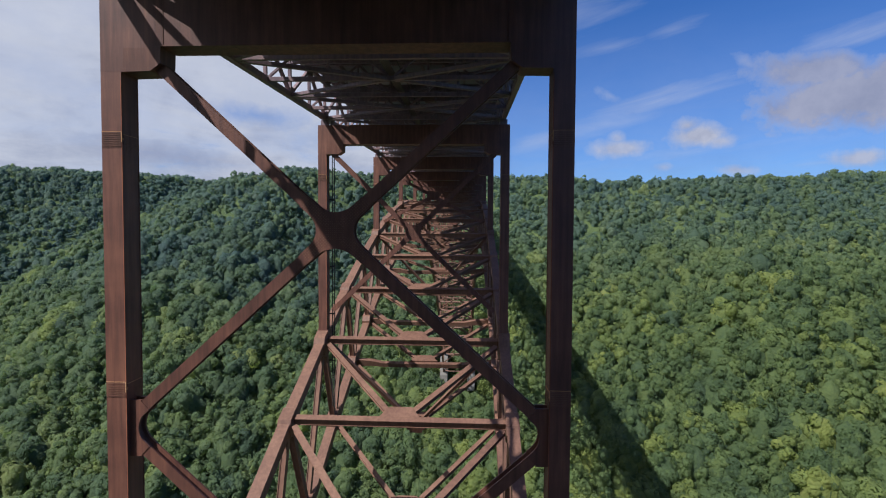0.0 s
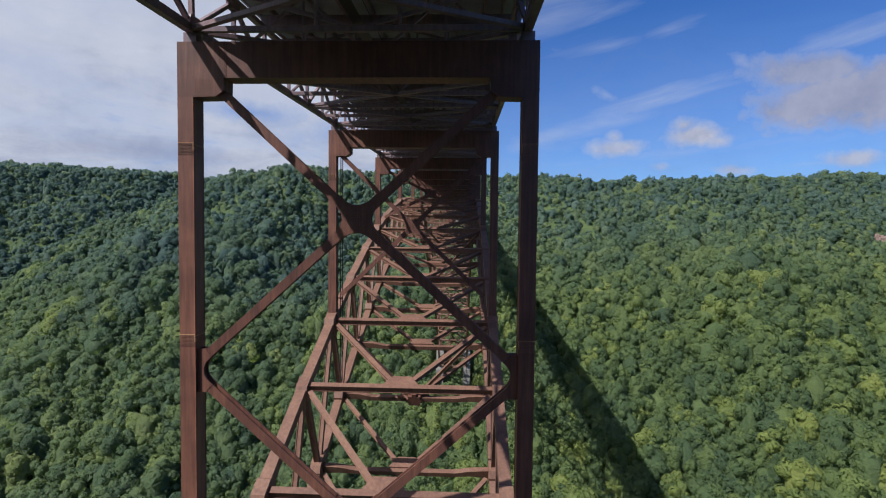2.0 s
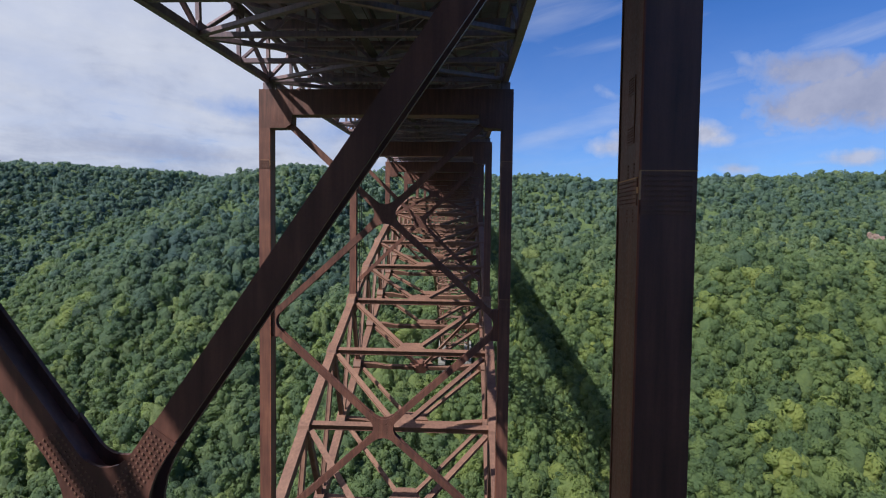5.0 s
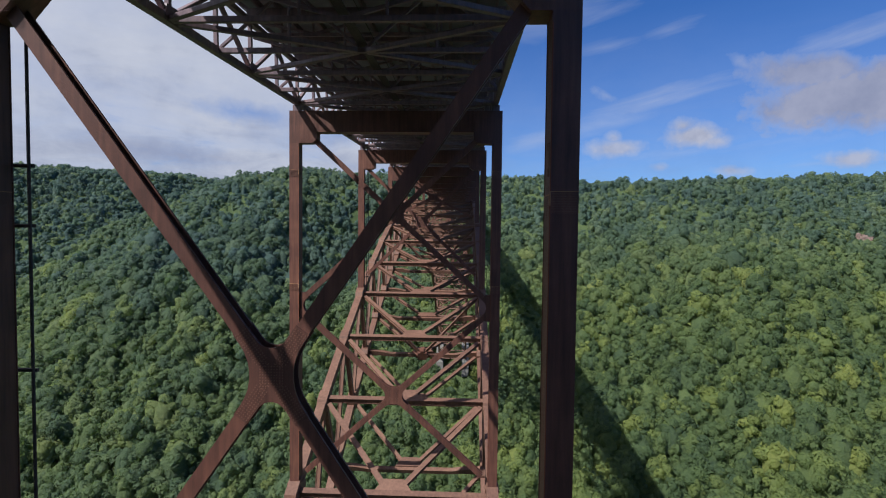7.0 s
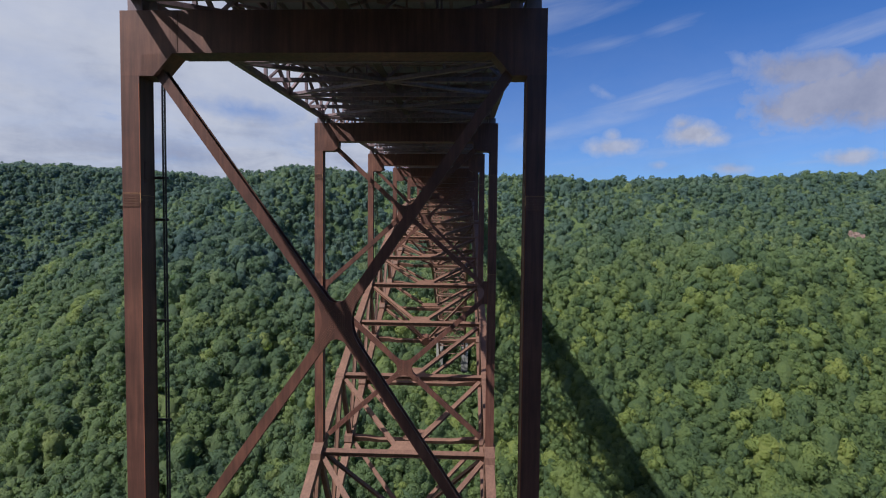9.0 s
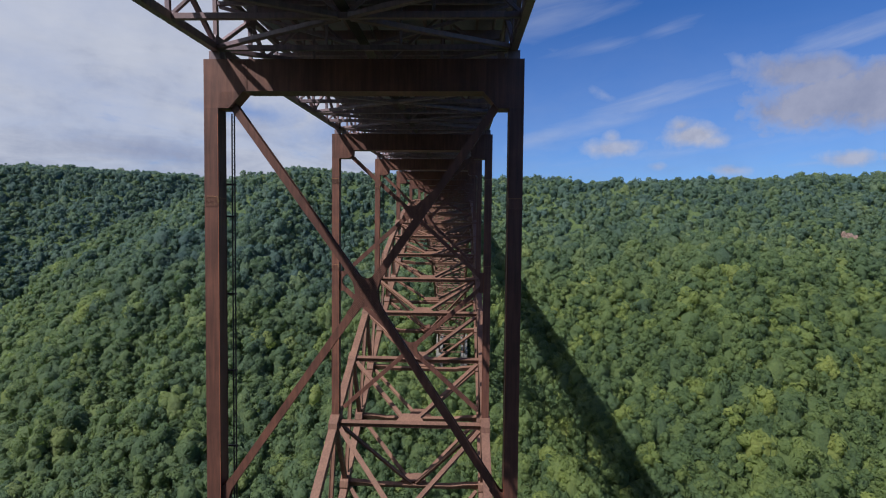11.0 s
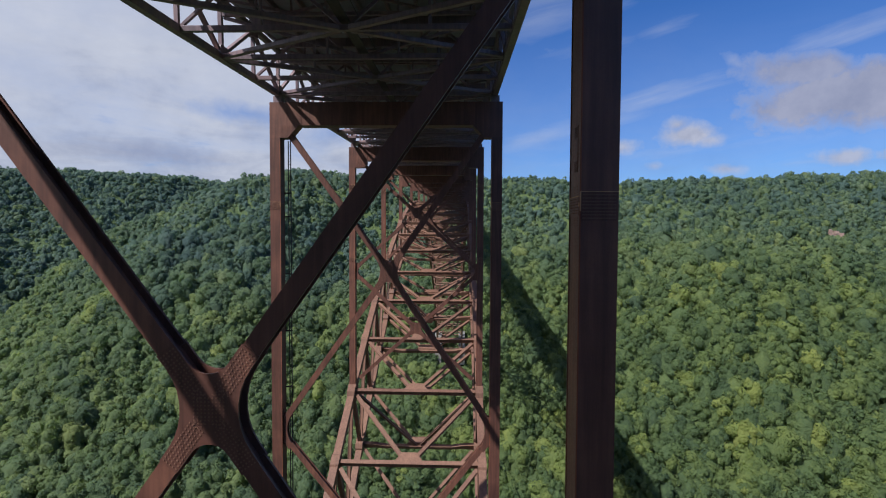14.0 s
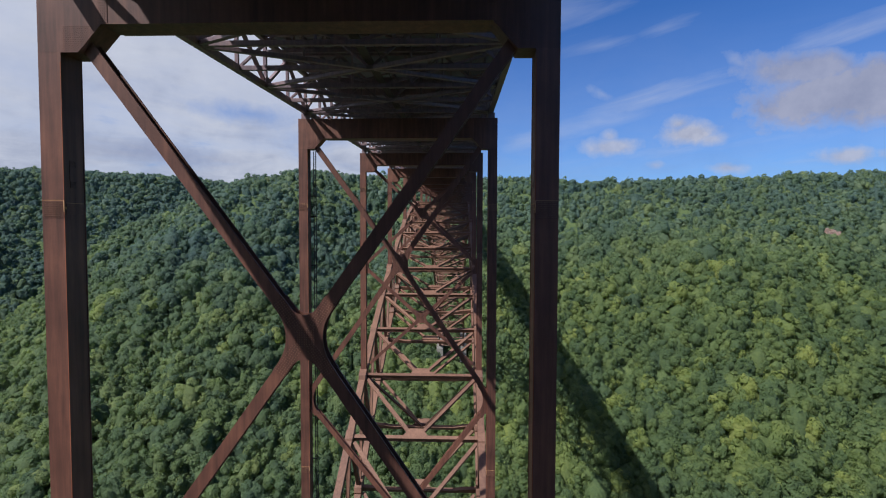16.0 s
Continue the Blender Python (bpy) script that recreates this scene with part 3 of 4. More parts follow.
def fan_outline(cx, cz, arms, half, reach, steps=7):
    """The outline of a plate from which bars leave at the given angles, with hollow round corners between them."""
    pts = []
    arms = sorted(arms)
    for i, a in enumerate(arms):
        b = arms[(i + 1) % len(arms)]
        gap = (b - a) % (2 * math.pi)
        da, db = Vector((math.cos(a), math.sin(a))), Vector((math.cos(b), math.sin(b)))
        na, nb = Vector((-da.y, da.x)), Vector((-db.y, db.x))
        pts.append(da * reach - na * half)
        pts.append(da * reach + na * half)
        # the corner between this bar and the next: the wider the gap, the larger the round
        fillet = 1.25 * math.exp((math.degrees(gap) - 90) / 34)
        mid = Vector((math.cos(a + gap / 2), math.sin(a + gap / 2)))
        s = math.sin(gap / 2)
        centre = mid * ((half + fillet) / s)
        start, stop = centre - na * fillet, centre + nb * fillet
        t0, t1 = math.atan2(*(start - centre).yx), math.atan2(*(stop - centre).yx)
        sweep = (t1 - t0 + math.pi) % (2 * math.pi) - math.pi
        for k in range(steps + 1):
            t = t0 + sweep * k / steps
            pts.append(centre + Vector((math.cos(t), math.sin(t))) * fillet)
    return [(cx + p.x, cz + p.y) for p in pts]


def add_bolts(bm, x0, x1, z0, z1, y, nx, nz, r=0.022):
    for i in range(nx):
        for k in range(nz):
            x = x0 + (x1 - x0) * (i + 0.5) / nx
            z = z0 + (z1 - z0) * (k + 0.5) / nz
            ring = [(x + r * math.cos(a * math.pi / 3), z + r * math.sin(a * math.pi / 3)) for a in range(6)]
            add_plate(bm, ring, y - 0.022, y + 0.005)


def add_side_bolts(bm, y0, y1, z0, z1, x, way, ny, nz, r=0.02):
    """Bolt heads on a face that looks along x."""
    for i in range(ny):
        for k in range(nz):
            y, z = y0 + (y1 - y0) * (i + 0.5) / ny, z0 + (z1 - z0) * (k + 0.5) / nz
            ring = [(y + r * math.cos(a * math.pi / 3), z + r * math.sin(a * math.pi / 3)) for a in range(6)]
            add_plate(bm, ring, min(x - way * 0.005, x + way * 0.02), max(x - way * 0.005, x + way * 0.02), "x")


def build_bent(n, first, panels, splices, ladder, footed):
    """One bent: two box columns, a deep cap with haunches, crossed box braces with cast-like round corners."""
    y = n * SPAN
    top = GRADE * y
    base = arch_top(y) + 0.45 if footed else float(ground_height(0, y)) + 3.0
    if not footed:
        base = min(base, top - 12)
    tall = top - base
    near = -3 < n < 2
    ob = thing("bridge_bent", (0, y, base), "tall rust-brown steel bent with crossed braces under the deck", "bridge bent", "bents under the deck")
    t = tall

    for s in (-1, 1):
        bm = bmesh.new()
        xo, xi = s * HALF, s * (HALF - COL_W)
        lo, hi = min(xo, xi), max(xo, xi)
        foot, head = Vector(((lo + hi) / 2, COL_D / 2, 0)), Vector(((lo + hi) / 2, COL_D / 2, t - 3.74))
        add_profile(bm, foot, head, lipped(COL_W, COL_D, 0.03, 0.05), Vector((1, 0, 0)), Vector((0, 1, 0)))
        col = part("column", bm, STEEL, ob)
        face = xi - s * 0.03                       # inner face of the column
        for z in splices:
            box("splice_plate", (min(xo, xo + s * 0.022), 0.09, t + z - 0.83), (max(xo, xo + s * 0.022), COL_D - 0.09, t + z), STEEL, col)
            bm = bmesh.new()
            add_box(bm, (lo - 0.02, -0.02, t + z - 0.83), (hi + 0.02, 0.0, t + z))
            part("splice_plate", bm, STEEL, col, "bolted steel splice plate")
            if near:
                bm = bmesh.new()
                add_bolts(bm, lo + 0.04, hi - 0.04, t + z - 0.80, t + z - 0.03, -0.02, 19, 8, 0.021)
                tagged(part("bolts", bm, STEEL_SUNLIT, col, "close rows of rusty bolt heads"), kind="stuff")
            bm = bmesh.new()
            x0, x1 = sorted((xi, face))
            add_box(bm, (x0, 0.13, t + z - 0.66), (x1, COL_D - 0.10, t + z - 0.12))
            if near:
                add_side_bolts(bm, 0.16, COL_D - 0.14, t + z - 0.64, t + z - 0.14, face, -s, 13, 6, 0.011)
                for k in (0.38, 0.74):
                    add_side_bolts(bm, k - 0.05, k + 0.05, t + z - 0.10, t + z + 0.22, xi, -s, 1, 4)
                    add_side_bolts(bm, k - 0.05, k + 0.05, t + z - 1.0, t + z - 0.70, xi, -s, 1, 4)
            part("splice_plate", bm, STEEL, col, "bolted steel splice plate")
            bm = bmesh.new()
            add_box(bm, (lo - 0.03, -0.03, t + z), (hi + 0.03, 0.0, t + z + 0.022))
            add_box(bm, (x0 - 0.006, 0.13, t + z - 0.12), (x1 + 0.006, COL_D - 0.10, t + z - 0.10))
            add_box(bm, (min(xi, face) - 0.004, -0.03, t + z - 0.55), (max(xi, face) + 0.004, 0.0, t + z))
            add_box(bm, (min(xi, face) - 0.006, 0.02, t + z - 0.42), (max(xi, face) + 0.006, 0.12, t + z - 0.30))
            part("splice_edge", bm, STEEL_EDGE, col, "light rusty edge of a splice")
        if near:
            # red rust where the corner weld has weathered, and a bolted inspection cover
            bm = bmesh.new()
            add_box(bm, (min(xi, face) - 0.008, -0.02, 1.0), (max(xi, face) + 0.008, 0.0, t - 4.2))
            part("corner_weld", bm, STEEL_WELD, col, "red rusted weld along the corner")
            if n < 0:
                bm = bmesh.new()
                z0 = t + splices[0]
                x0, x1 = sorted((xi, xi - s * 0.02))
                for zz in (0.62, 1.62):
                    add_box(bm, (x0, 0.42, z0 + zz), (x1, 0.80, z0 + zz + 0.36))
                    add_side_bolts(bm, 0.44, 0.78, z0 + zz + 0.02, z0 + zz + 0.34, xi - s * 0.02, -s, 5, 6, 0.011)
                add_box(bm, (x0, 0.40, z0 + 0.98), (x1, 0.44, z0 + 1.62))
                part("inspection_cover", bm, STEEL, col, "small bolted cover plates")

    # the cap, one welded box with haunches down on the columns
    if n < 0:
        knee = ((11.28, -3.75), (10.45, -3.75), (9.30, -2.45))
    else:
        knee = ((11.28, -3.75), (9.75, -3.72), (9.17, -3.33), (9.14, -2.45))
    hang = [(-HALF - 0.03, 0), (HALF + 0.03, 0), (HALF + 0.03, -3.75), *knee, *((-x, z) for x, z in knee[::-1]), (-HALF - 0.03, -3.75)]
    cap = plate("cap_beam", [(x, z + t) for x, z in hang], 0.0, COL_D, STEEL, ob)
    for s in (-1, 1):
        bm = bmesh.new()
        x = s * 9.25
        add_box(bm, (x - 0.22, -0.025, t - 2.45), (x + 0.22, 0.0, t - 0.02))
        if near:
            add_bolts(bm, x - 0.2, x + 0.2, t - 2.4, t - 0.1, -0.025, 4, 18)
        part("splice_plate", bm, STEEL, cap, "bolted steel splice plate")
        if near:
            bm = bmesh.new()
            for row in range(12):
                z = t - 2.55 - 0.1 * row
                x0, x1 = sorted((s * (9.55 + 0.045 * row if n < 0 else 9.30 + 0.03 * row), s * 11.2))
                add_bolts(bm, x0, x1, z - 0.03, z + 0.03, 0.0, 16, 1, 0.015)
            tagged(part("bolts", bm, STEEL, cap, "rows of bolt heads"), kind="stuff")
        box("edge_strip", (x + s * -0.27, -0.03, t - 2.45), (x + s * -0.235, 0.0, t - 0.02), STEEL, cap)
        box("bearing", (s * 11.65 - 0.45, 0.25, t), (s * 11.65 + 0.45, 0.97, t + 0.72), STEEL_SKYLIT, ob)
        box("bearing", (s * 10.6 - 0.25, 0.35, t), (s * 10.6 + 0.25, 0.85, t + 0.62), STEEL_SKYLIT, ob)
    box("cap_flange", (-9.1, -0.06, t - 2.47), (9.1, COL_D + 0.06, t - 2.42), STEEL, cap)

    # crossed braces, panel by panel
    node = first
    bw = 0.60
    d0, d1 = 0.30, 0.94
    xc = {-1: 0.32, -2: 0.26}.get(n, 0.0)         # where the braces cross, off the middle
    lift = {-1: 0.32, -2: 0.32}.get(n, 0.0)
    for h in panels:
        mid, low = node - h / 2 + lift, node - h
        xr = HALF - COL_W / 2
        ang = math.atan2(h / 2, xr)
        reach = 2.25
        turns = {(sx, sz): math.atan2(sz * h / 2 - lift, sx * xr - xc) for sx in (-1, 1) for sz in (-1, 1)}
        fan = fan_outline(xc, t + mid, [a % (2 * math.pi) for a in turns.values()], bw / 2 + 0.03, reach)
        cross = plate("cross_plate", fan, d0 - 0.03, d0 + 0.05, STEEL, ob)
        plate("cross_plate", fan, d1 - 0.05, d1 + 0.03, STEEL, ob)
        core = fan_outline(xc, t + mid, [a % (2 * math.pi) for a in turns.values()], bw / 2 - 0.19, reach)
        plate("cross_web", core, d0 + 0.05, d1 - 0.05, STEEL, ob)
        if near:
            bm = bmesh.new()
            for a in turns.values():
                for i in range(15):
                    for k in range(5):
                        u, v = 0.45 + 0.12 * i, -0.24 + 0.12 * k
                        x, z = xc + u * math.cos(a) - v * math.sin(a), u * math.sin(a) + v * math.cos(a)
                        if u > 0.6 or abs(v) < 0.2:
                            add_bolts(bm, x, x, t + mid + z, t + mid + z, d0 - 0.03, 1, 1, 0.026)
            # the middle of the plate is bolted all over
            for i in range(-4, 5):
                for k in range(-7, 8):
                    u, v = 0.115 * k, 0.115 * i
                    if abs(v) < 0.50 and abs(u) < 0.45 + 0.5 * abs(v):
                        add_bolts(bm, xc + v, xc + v, t + mid + u, t + mid + u, d0 - 0.03, 1, 1, 0.026)
            # lighter steel paints the light these bolt heads catch
            tagged(part("bolts", bm, STEEL_SUNLIT, cross, "rows of bolt heads"), kind="stuff")
        for (sx, sz), a in turns.items():
            way = Vector((math.cos(a), 0, math.sin(a)))
            c = Vector((xc, (d0 + d1) / 2, t + mid))
            whole = math.hypot(sx * xr - xc, h / 2 - sz * lift)
            sn, cs = math.sin(ang), math.cos(ang)
            grip = (bw / 2 + 0.03 + max(0.5, (1.0 - (bw / 2 + 0.03) / sn) / (1 / sn - 1))) * cs / sn + 0.35
            stop = whole - grip + 0.1
            if sz > 0 and node == first:
                stop = (sx * (10.5 if n < 0 else 10.6 if n == 1 else 9.65) - xc) / math.cos(a)
            bm = bmesh.new()
            side = Vector((-way.z, 0, way.x))
            add_profile(bm, c + way * (reach - 0.1), c + way * stop, lipped(bw - 0.42, d1 - d0, 0.21, 0.10), side, Vector((0, 1, 0)))
            part("brace", bm, STEEL, ob)
        # plates where the braces meet the columns
        if low > -tall + 2.0:
            for s in (-1, 1):
                half, sn, cs = bw / 2 + 0.03, math.sin(ang), math.cos(ang)
                root = -COL_W / 2
                r = max(0.5, (1.0 - half / sn) / (1 / sn - 1))
                grip = (half + r) * cs / sn + 0.35
                high = max(1.55, -root * sn / cs + half / cs + 0.30)
                centre = root + (half + r) / sn
                open_by = math.pi / 2 - ang
                nrm = Vector((-sn, cs))
                end = Vector((root + grip * cs, grip * sn))

                def corner(inset):
                    """The outline of the plate, or of the web that lies back from its free edges by inset."""
                    keep, rise = half - inset, high - inset
                    out = [(0, rise), ((rise - keep / cs) * cs / sn + root, rise), tuple(end + nrm * keep), tuple(end - nrm * keep)]
                    for q in np.linspace(math.pi - open_by, math.pi + open_by, 9):
                        out.append((centre + (r + inset) * math.cos(q), (r + inset) * math.sin(q)))
                    out += [(px, -pz) for px, pz in (tuple(end - nrm * keep), tuple(end + nrm * keep), out[1], (0, rise))]
                    return [(s * (-(HALF - COL_W) + px), t + low + pz) for px, pz in out]

                plate("corner_plate", corner(0.0), d0 - 0.03, d0 + 0.08, STEEL, ob)
                plate("corner_plate", corner(0.0), d1 - 0.08, d1 + 0.03, STEEL, ob)
                plate("corner_web", corner(0.19), d0 + 0.08, d1 - 0.08, STEEL, ob)
        node, lift = low, 0.0
    for s in (-1, 1):
        box("base_plate", (s * (HALF - COL_W / 2) - 0.8, -0.2, -0.35), (s * (HALF - COL_W / 2) + 0.8, COL_D + 0.2, 0.06), STEEL_SUNLIT if footed else CONCRETE, ob)
        if not footed:
            box("footing", (s * 11.85 - 2.2, -1.6, -9.0), (s * 11.85 + 2.2, 2.8, -0.35), CONCRETE, ob, "concrete footing")
    if ladder:
        lad = thing("access_ladder", (0, 0, 0), "thin dark steel access ladder beside the column", "ladder")
        lad.matrix_basis = pose(-10.85, y + COL_D + 0.25, base, 0, 0, -45)
        lo, hi = (-10.5 if n == 1 else 0.3), t - 3.8
        for x in (-0.27, 0.27):
            bar("rail", (x, 0, lo), (x, 0, hi), 0.12, 0.1, STEEL_BLACK, lad, Vector((0, 1, 0)))
        z = lo + 0.3
        first_rung = bar("rung", (-0.27, 0, 0), (0.27, 0, 0), 0.035, 0.035, STEEL_BLACK, lad)
        first_rung.location.z = z
        while z + 0.32 < hi:
            z += 0.32
            rung = new("rung", first_rung.data)
            rung.parent, rung.location = lad, (0, 0, z)
        z = hi - 5.75
        while z > lo:
            bar("bracket", (0.16, 0.16, z), (-0.62, -0.62, z), 0.14, 0.16, STEEL_BLACK, lad)
            z -= 2.6 if z > hi - 6 else 6.35
    return ob


BENTS = {   # panel heights from the cap down, splices below the cap
    -2: (-1.14, (33.2, 31.2, 27.0), (-10.81, -44.0), False),
    -1: (-1.30, (34.2, 30.2), (-10.62, -44.3), True),
    0: (-1.2, (21.7, 21.3), (-6.9, -20.3), False),
    1: (-2.4, (23.0,), (-6.4,), True),
    2: (-1.8, (12.4,), (-5.5,), False),
}


def build_bents():
    for n in range(-8, 17):
        y = n * SPAN
        footed = abs(y - CROWN_Y) < SPRING
        if n in BENTS:
            first, panels, splices, ladder = BENTS[n]
        else:
            mirror = 8 - n
            tall = GRADE * y - (arch_top(y) if footed else float(ground_height(0, y)))
            if footed and mirror in BENTS:
                count = len(BENTS[mirror][1])
            else:
                count = max(1, round(tall / 33)) if tall > 12 else 0
            panels = ((tall - 3.0) / count,) * count if count else ()
            first, splices, ladder = -1.5, (-8.0,), n == 3
        build_bent(n, first, panels, splices, ladder, footed)


build_bents()

# ---- the bridge: arch ----
RIB = 11.86


def node_pair(j):
    """Top and bottom joints of panel point j, counted from the crown."""
    y = CROWN_Y + j * PANEL
    z = arch_top(y)
    slope = -2 * BEND * (y - CROWN_Y)
    nrm = Vector((0, slope, -1)).normalized()
    deep = 11.0 + 5.4 * min(1.0, (abs(j) / 14.0) ** 1.3)
    if abs(j) == 20:
        deep = 15.5
    top = Vector((0, y, z - 0.6))
    return top, top + nrm * deep, nrm


def build_arch():
    ob = thing("steel_arch", (0, CROWN_Y, 0), "long rust-brown steel truss arch spanning the gorge", "bridge arch")
    shift = Vector((0, CROWN_Y, 0))
    joints = [node_pair(j) for j in range(-20, 21)]
    joints = [(a - shift, b - shift, c) for a, b, c in joints]
    X = Vector((1, 0, 0))
    M = STEEL_SUNLIT
    for k, (top, low, nrm) in enumerate(joints):
        j = k - 20
        at_bent = (j + 12) % 3 == 0
        for s in (-1, 1):
            side = X * (s * RIB)
            ibar("post", top + side, low + side, 0.75, 0.7, M, ob, X)
            for p, big in ((top, at_bent), (low, False)):
                L, H = (2.1, 1.5) if big else (1.6, 1.15)
                along = Vector((0, -nrm.z, nrm.y))
                c = p + nrm * (0.35 if p is top else -0.35)
                ring = ((-L, 0.5), (-L, -0.5), (-L * 0.55, -H), (L * 0.55, -H), (L, -0.5), (L, 0.5), (L * 0.55, H), (-L * 0.55, H))
                pts = [c + along * u + nrm * v for u, v in ring]
                plate("gusset", [(q.y, q.z) for q in pts], s * RIB - 0.69, s * RIB + 0.69, M, ob, "x")
        # cross struts
        ibar("top_strut", top - X * (RIB - 0.6), top + X * (RIB - 0.6), 0.7, 0.85, M, ob, nrm)
        bm = bmesh.new()
        inner = RIB - 0.55
        out = ((-inner, 0.75), (-inner + 2.6, 0.55), (-inner + 4.6, 0.10), (inner - 4.6, 0.10), (inner - 2.6, 0.55), (inner, 0.75), (inner, -0.60), (inner - 2.6, -0.40), (inner - 4.6, -0.62), (-inner + 4.6, -0.62), (-inner + 2.6, -0.40), (-inner, -0.60))
        rot = Matrix(((1, 0, 0), (0, -nrm.z, -nrm.y), (0, nrm.y, -nrm.z)))
        rows = [[bm.verts.new(low + rot @ Vector((u, d, v))) for u, v in out] for d in (-0.33, 0.33)]
        for i in range(len(out)):
            q = (i + 1) % len(out)
            bm.faces.new((rows[0][i], rows[0][q], rows[1][q], rows[1][i]))
        bm.faces.new(rows[0][::-1])
        bm.faces.new(rows[1])
        strut = part("bottom_strut", bm, M, ob)
        if j == -9:
            bm = bmesh.new()
            for lo, hi in (((-0.90, -0.70), (0.90, 0.80)), ((-1.0, 0.80), (1.0, 0.95)), ((-0.35, 0.95), (0.35, 1.45)), ((-1.25, -0.20), (-0.90, 0.45)), ((0.90, -0.20), (1.25, 0.45))):
                rows = [[bm.verts.new(low + rot @ Vector((u, d, v - 0.30))) for u, v in ((lo[0], lo[1]), (hi[0], lo[1]), (hi[0], hi[1]), (lo[0], hi[1]))] for d in (-0.8, 0.8)]
                for i in range(4):
                    q = (i + 1) % 4
                    bm.faces.new((rows[0][i], rows[0][q], rows[1][q], rows[1][i]))
                bm.faces.new(rows[0][::-1])
                bm.faces.new(rows[1])
            part("bearing_box", bm, STEEL, strut, "dark steel box clamped on the strut")
        if at_bent:
            for s in (-1, 1):
                ibar("sway_brace", top + X * (s * (RIB - 1.0)) + nrm * 0.7, low + X * (s * 0.5) - nrm * 0.3, 0.5, 0.45, M, ob, nrm)
        if k == 40:
            break
        top2, low2 = joints[k + 1][:2]
        for s in (-1, 1):
            side = X * (s * RIB)
            bar("top_chord", top + side, top2 + side, 1.24, 1.15, M, ob, nrm)
            bar("bottom_chord", low + side, low2 + side, 1.24, 1.15, M, ob, nrm)
            if j < 0:
                ibar("diagonal", top2 + side, low + side, 0.8, 0.62, M, ob, X)
            else:
                ibar("diagonal", top + side, low2 + side, 0.8, 0.62, M, ob, X)
        # bracing in the top and bottom faces, a V on each strut
        for a, b, h in ((top, top2, 0.62), (low, low2, 0.55)):
            for s in (-1, 1):
                u = 0.95
                p = a + X * (s * u) + (b - a) * 0.06
                q = b + X * (s * (RIB - 1.0)) - (b - a) * 0.07
                ibar("lateral_brace", p, q, h, 0.55, M, ob, nrm)
            along = (b - a).normalized()
            ring = ((-2.3, 0.25), (2.3, 0.25), (1.2, 1.9), (-1.2, 1.9))
            bm = bmesh.new()
            rows = [[bm.verts.new(a + X * u + along * v + nrm * d) for u, v in ring] for d in (-0.33, 0.33)]
            for i in range(4):
                q = (i + 1) % 4
                bm.faces.new((rows[0][i], rows[0][q], rows[1][q], rows[1][i]))
            bm.faces.new(rows[0][::-1])
            bm.faces.new(rows[1])
            part("strut_plate", bm, M, ob)
    # concrete thrust blocks
    for sy, k in ((-1, 0), (1, 40)):
        top, low, nrm = joints[k]
        for s in (-1, 1):
            y0, z0 = (top.y + low.y) / 2 + CROWN_Y, (top.z + low.z) / 2
            blk = thing("thrust_block", (s * RIB, y0, z0 - 22), "pale concrete block at the arch foot", "abutment", "blocks at the arch feet")
            bm = bmesh.new()
            add_plate(bm, ((-sy * 2, 0), (sy * 26, 0), (sy * 26, 27), (sy * 9, 30), (sy * 1, 27), (-sy * 7, 13), (-sy * 8, 0)), -3.2, 3.2, "x")
            part("block", bm, CONCRETE, blk)


build_arch()

# ---- the bridge: deck ----
DECK_TOP = 7.75


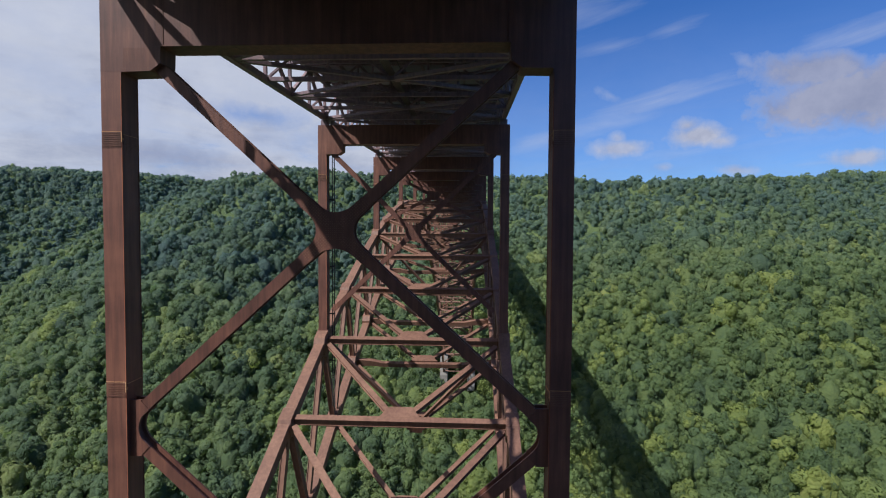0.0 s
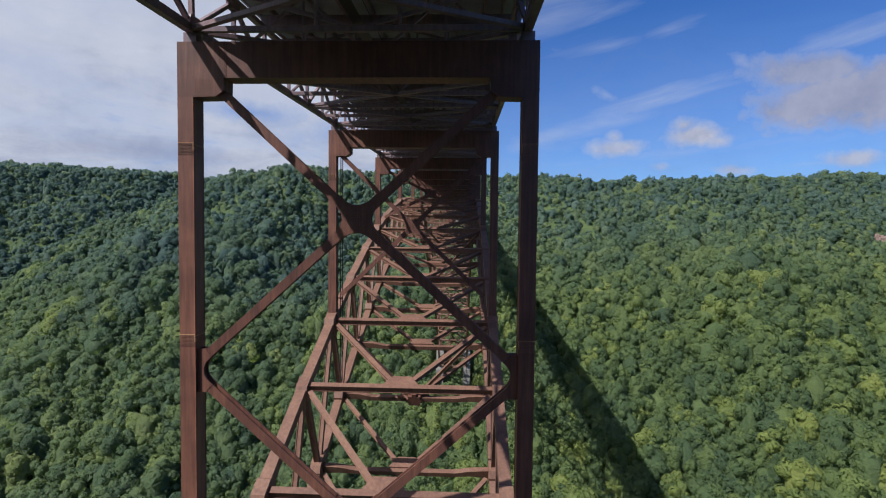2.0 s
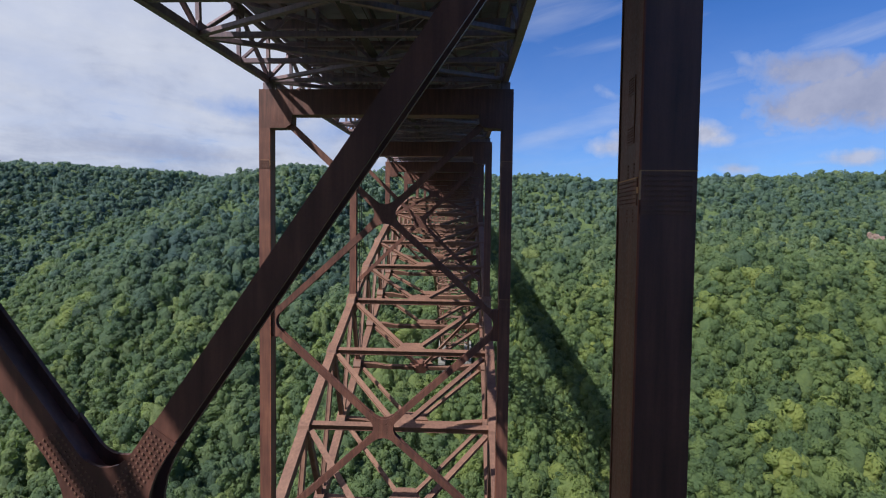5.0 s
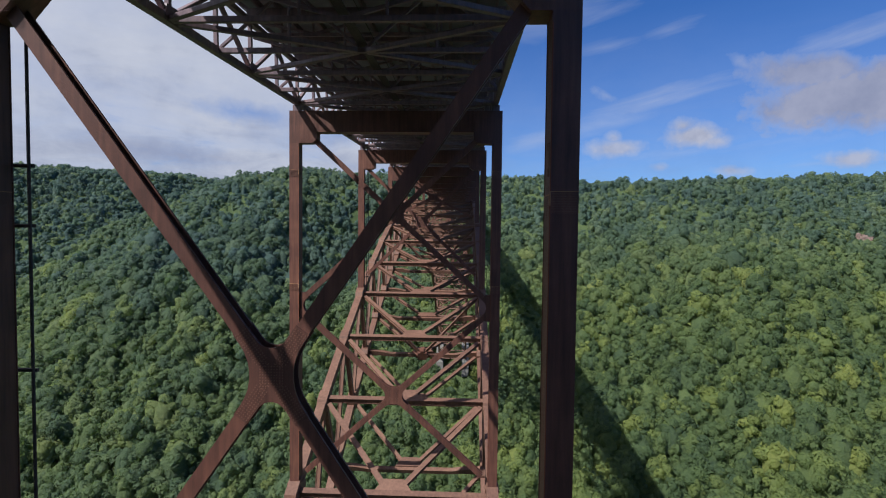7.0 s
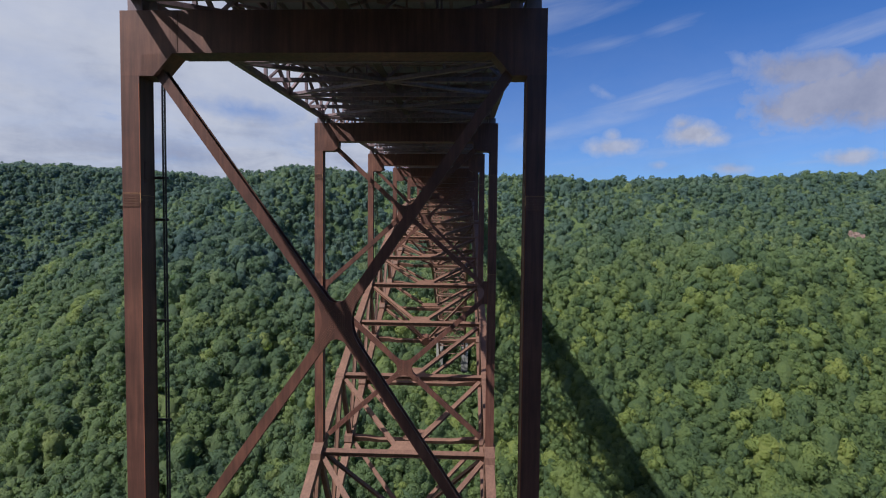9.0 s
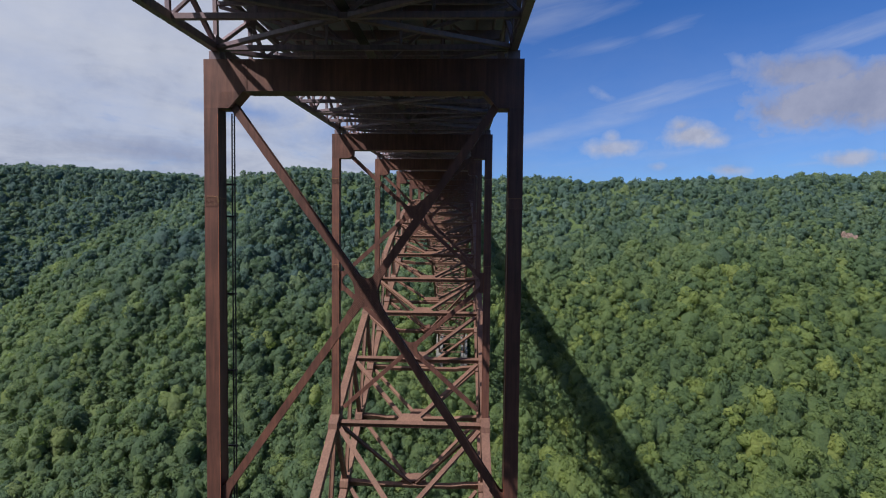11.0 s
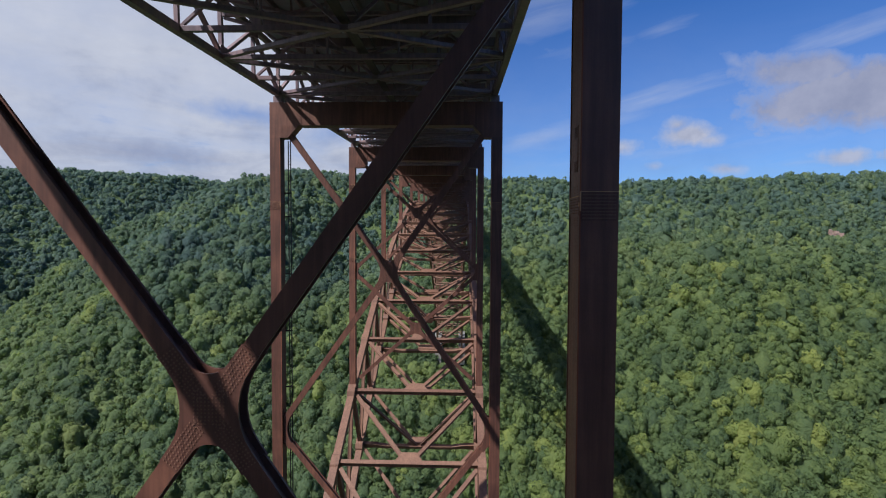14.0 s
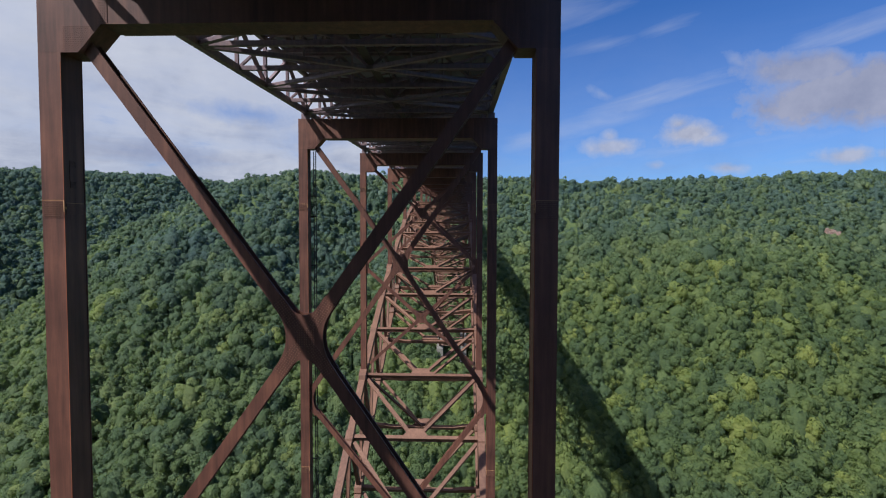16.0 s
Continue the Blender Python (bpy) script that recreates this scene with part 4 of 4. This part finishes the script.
def build_deck_span():
    ob = thing("deck_span", (0, 0, 0), "dark steel deck truss span with floor beams and stringers", "bridge deck", "deck spans")
    SUB = SPAN / 6
    M = STEEL_SKYLIT
    X = Vector((1, 0, 0))
    zb, zt, tx = 1.02, 5.6, 11.65
    for s in (-1, 1):
        x = s * tx
        bar("bottom_chord", (x, 0, zb), (x, SPAN, zb), 0.55, 0.6, M, ob)
        bar("top_chord", (x, 0, zt), (x, SPAN, zt), 0.5, 0.5, M, ob)
        for i in range(6):
            y = i * SUB
            bar("post", (x, y, zb + 0.3), (x, y, zt - 0.2), 0.34 if i % 2 == 0 else 0.26, 0.34, M, ob, X)
            if i % 2 == 0:
                bar("diagonal", (x, y + 0.2, zb + 0.3), (x, y + SUB - 0.15, zt - 0.3), 0.30, 0.36, M, ob, X)
                bar("diagonal", (x, y + 2 * SUB - 0.2, zb + 0.3), (x, y + SUB + 0.15, zt - 0.3), 0.30, 0.36, M, ob, X)
                plate("gusset", ((y - 0.8, zb), (y + 0.8, zb), (y + 0.6, zb + 0.85), (y - 0.6, zb + 0.85)), x - 0.29, x + 0.29, M, ob, "x")
            else:
                plate("gusset", ((y - 0.8, zt), (y + 0.8, zt), (y + 0.6, zt - 0.85), (y - 0.6, zt - 0.85)), x - 0.27, x + 0.27, M, ob, "x")
        bar("edge_beam", (s * 10.8, 0, 7.1), (s * 10.8, SPAN, 7.1), 0.25, 0.6, M, ob)
        bm = bmesh.new()
        add_plate(bm, ((s * 12.4, DECK_TOP), (s * 12.8, DECK_TOP), (s * 12.7, DECK_TOP + 0.85), (s * 12.5, DECK_TOP + 0.85)), 0, SPAN)
        part("parapet", bm, CONCRETE, ob, "low concrete parapet")
        box("fascia", (min(s * 12.6, s * 12.85), 0, 7.22), (max(s * 12.6, s * 12.85), SPAN, 7.347), SOFFIT, ob, "concrete edge of the deck slab")
    for i in range(6):
        y = i * SUB
        # floor beam on the top chords, and a cross frame below it
        bar("floor_beam", (-tx - 0.2, y, 6.3), (tx + 0.2, y, 6.3), 0.42, 0.9, M, ob)
        for s in (-1, 1):
            bar("cantilever", (s * 11.85, y, 6.75), (s * 12.55, y, 7.2), 0.24, 0.28, M, ob)
        bar("bottom_strut", (-tx + 0.2, y, zb), (tx - 0.2, y, zb), 0.36, 0.40, M, ob)
        if i % 2 == 0:
            bar("frame_chord", (-tx + 0.2, y, 4.4), (tx - 0.2, y, 4.4), 0.3, 0.3, M, ob)
            for x in (-8.7, -5.8, -2.9, 2.9, 5.8, 8.7):
                bar("frame_post", (x, y, 4.5), (x, y, 5.9), 0.18, 0.18, M, ob, Vector((0, 1, 0)))
            for x in (-2.9, 2.9):
                bar("frame_post", (x, y, zb + 0.2), (x, y, 4.3), 0.2, 0.2, M, ob, Vector((0, 1, 0)))
            for s in (-1, 1):
                bar("frame_brace", (s * (tx - 0.3), y + 0.1, 4.2), (s * 0.5, y + 0.1, zb + 0.2), 0.26, 0.26, M, ob)
                bar("frame_brace", (s * (tx - 0.3), y, 5.6), (s * 5.8, y, 4.5), 0.22, 0.22, M, ob)
                bar("frame_brace", (s * 5.8, y, 4.5), (s * 0.4, y, 5.8), 0.22, 0.22, M, ob)
                bar("lateral_brace", (s * (tx - 0.4), y + 0.4, zb - 0.05), (s * 0.4, y + SUB - 0.2, zb - 0.05), 0.42, 0.34, M, ob)
                bar("lateral_brace", (s * (tx - 0.4), y + 2 * SUB - 0.4, zb - 0.05), (s * 0.4, y + SUB + 0.2, zb - 0.05), 0.42, 0.34, M, ob)
        else:
            for s in (-1, 1):
                bar("hanger", (s * 5.8, y, zb + 0.2), (s * 5.8, y, 5.9), 0.2, 0.2, M, ob, Vector((0, 1, 0)))
                bar("frame_brace", (s * (tx - 0.3), y, zb + 0.2), (s * 5.9, y, 5.8), 0.24, 0.24, M, ob)
                bar("frame_brace", (s * 5.7, y, 5.8), (s * 0.3, y, zb + 0.2), 0.24, 0.24, M, ob)
    for k in range(8):
        x = -9.1 + 2.6 * k
        bar("stringer", (x, 0, 7.08), (x, SPAN, 7.08), 0.28, 0.62, M, ob)
    for k in (-1, 1):
        bar("inspection_rail", (k * 0.5, 0, 2.6), (k * 0.5, SPAN, 2.6), 0.06, 0.06, STEEL_BLACK, ob)
    bar("catwalk", (0, 0, 1.45), (0, SPAN, 1.45), 0.75, 0.08, STEEL_BLACK, ob)
    box("slab", (-12.85, 0, 7.35), (12.85, SPAN, DECK_TOP - 0.06), SOFFIT, ob)
    box("roadway", (-12.35, 0, DECK_TOP - 0.06), (12.35, SPAN, DECK_TOP), ASPHALT, ob, "grey asphalt roadway")
    return ob


def build_deck():
    first = build_deck_span()
    rx = math.degrees(math.atan(GRADE))
    for n in range(-7, 16):
        copy_thing(first, pose(0, n * SPAN + 0.6, GRADE * n * SPAN, rx))
    first.matrix_basis = pose(0, -8 * SPAN + 0.6, GRADE * -8 * SPAN, rx)
    for sy, n in ((-1, -8), (1, 16)):
        y = n * SPAN
        z = GRADE * y
        ab = thing("abutment", (0, y, z), "concrete abutment where the deck meets the hillside", "abutment")
        bm = bmesh.new()
        add_box(bm, (-14, min(sy * 1.5, sy * 14), -30), (14, max(sy * 1.5, sy * 14), 7.7))
        part("wall", bm, CONCRETE, ab)


build_deck()
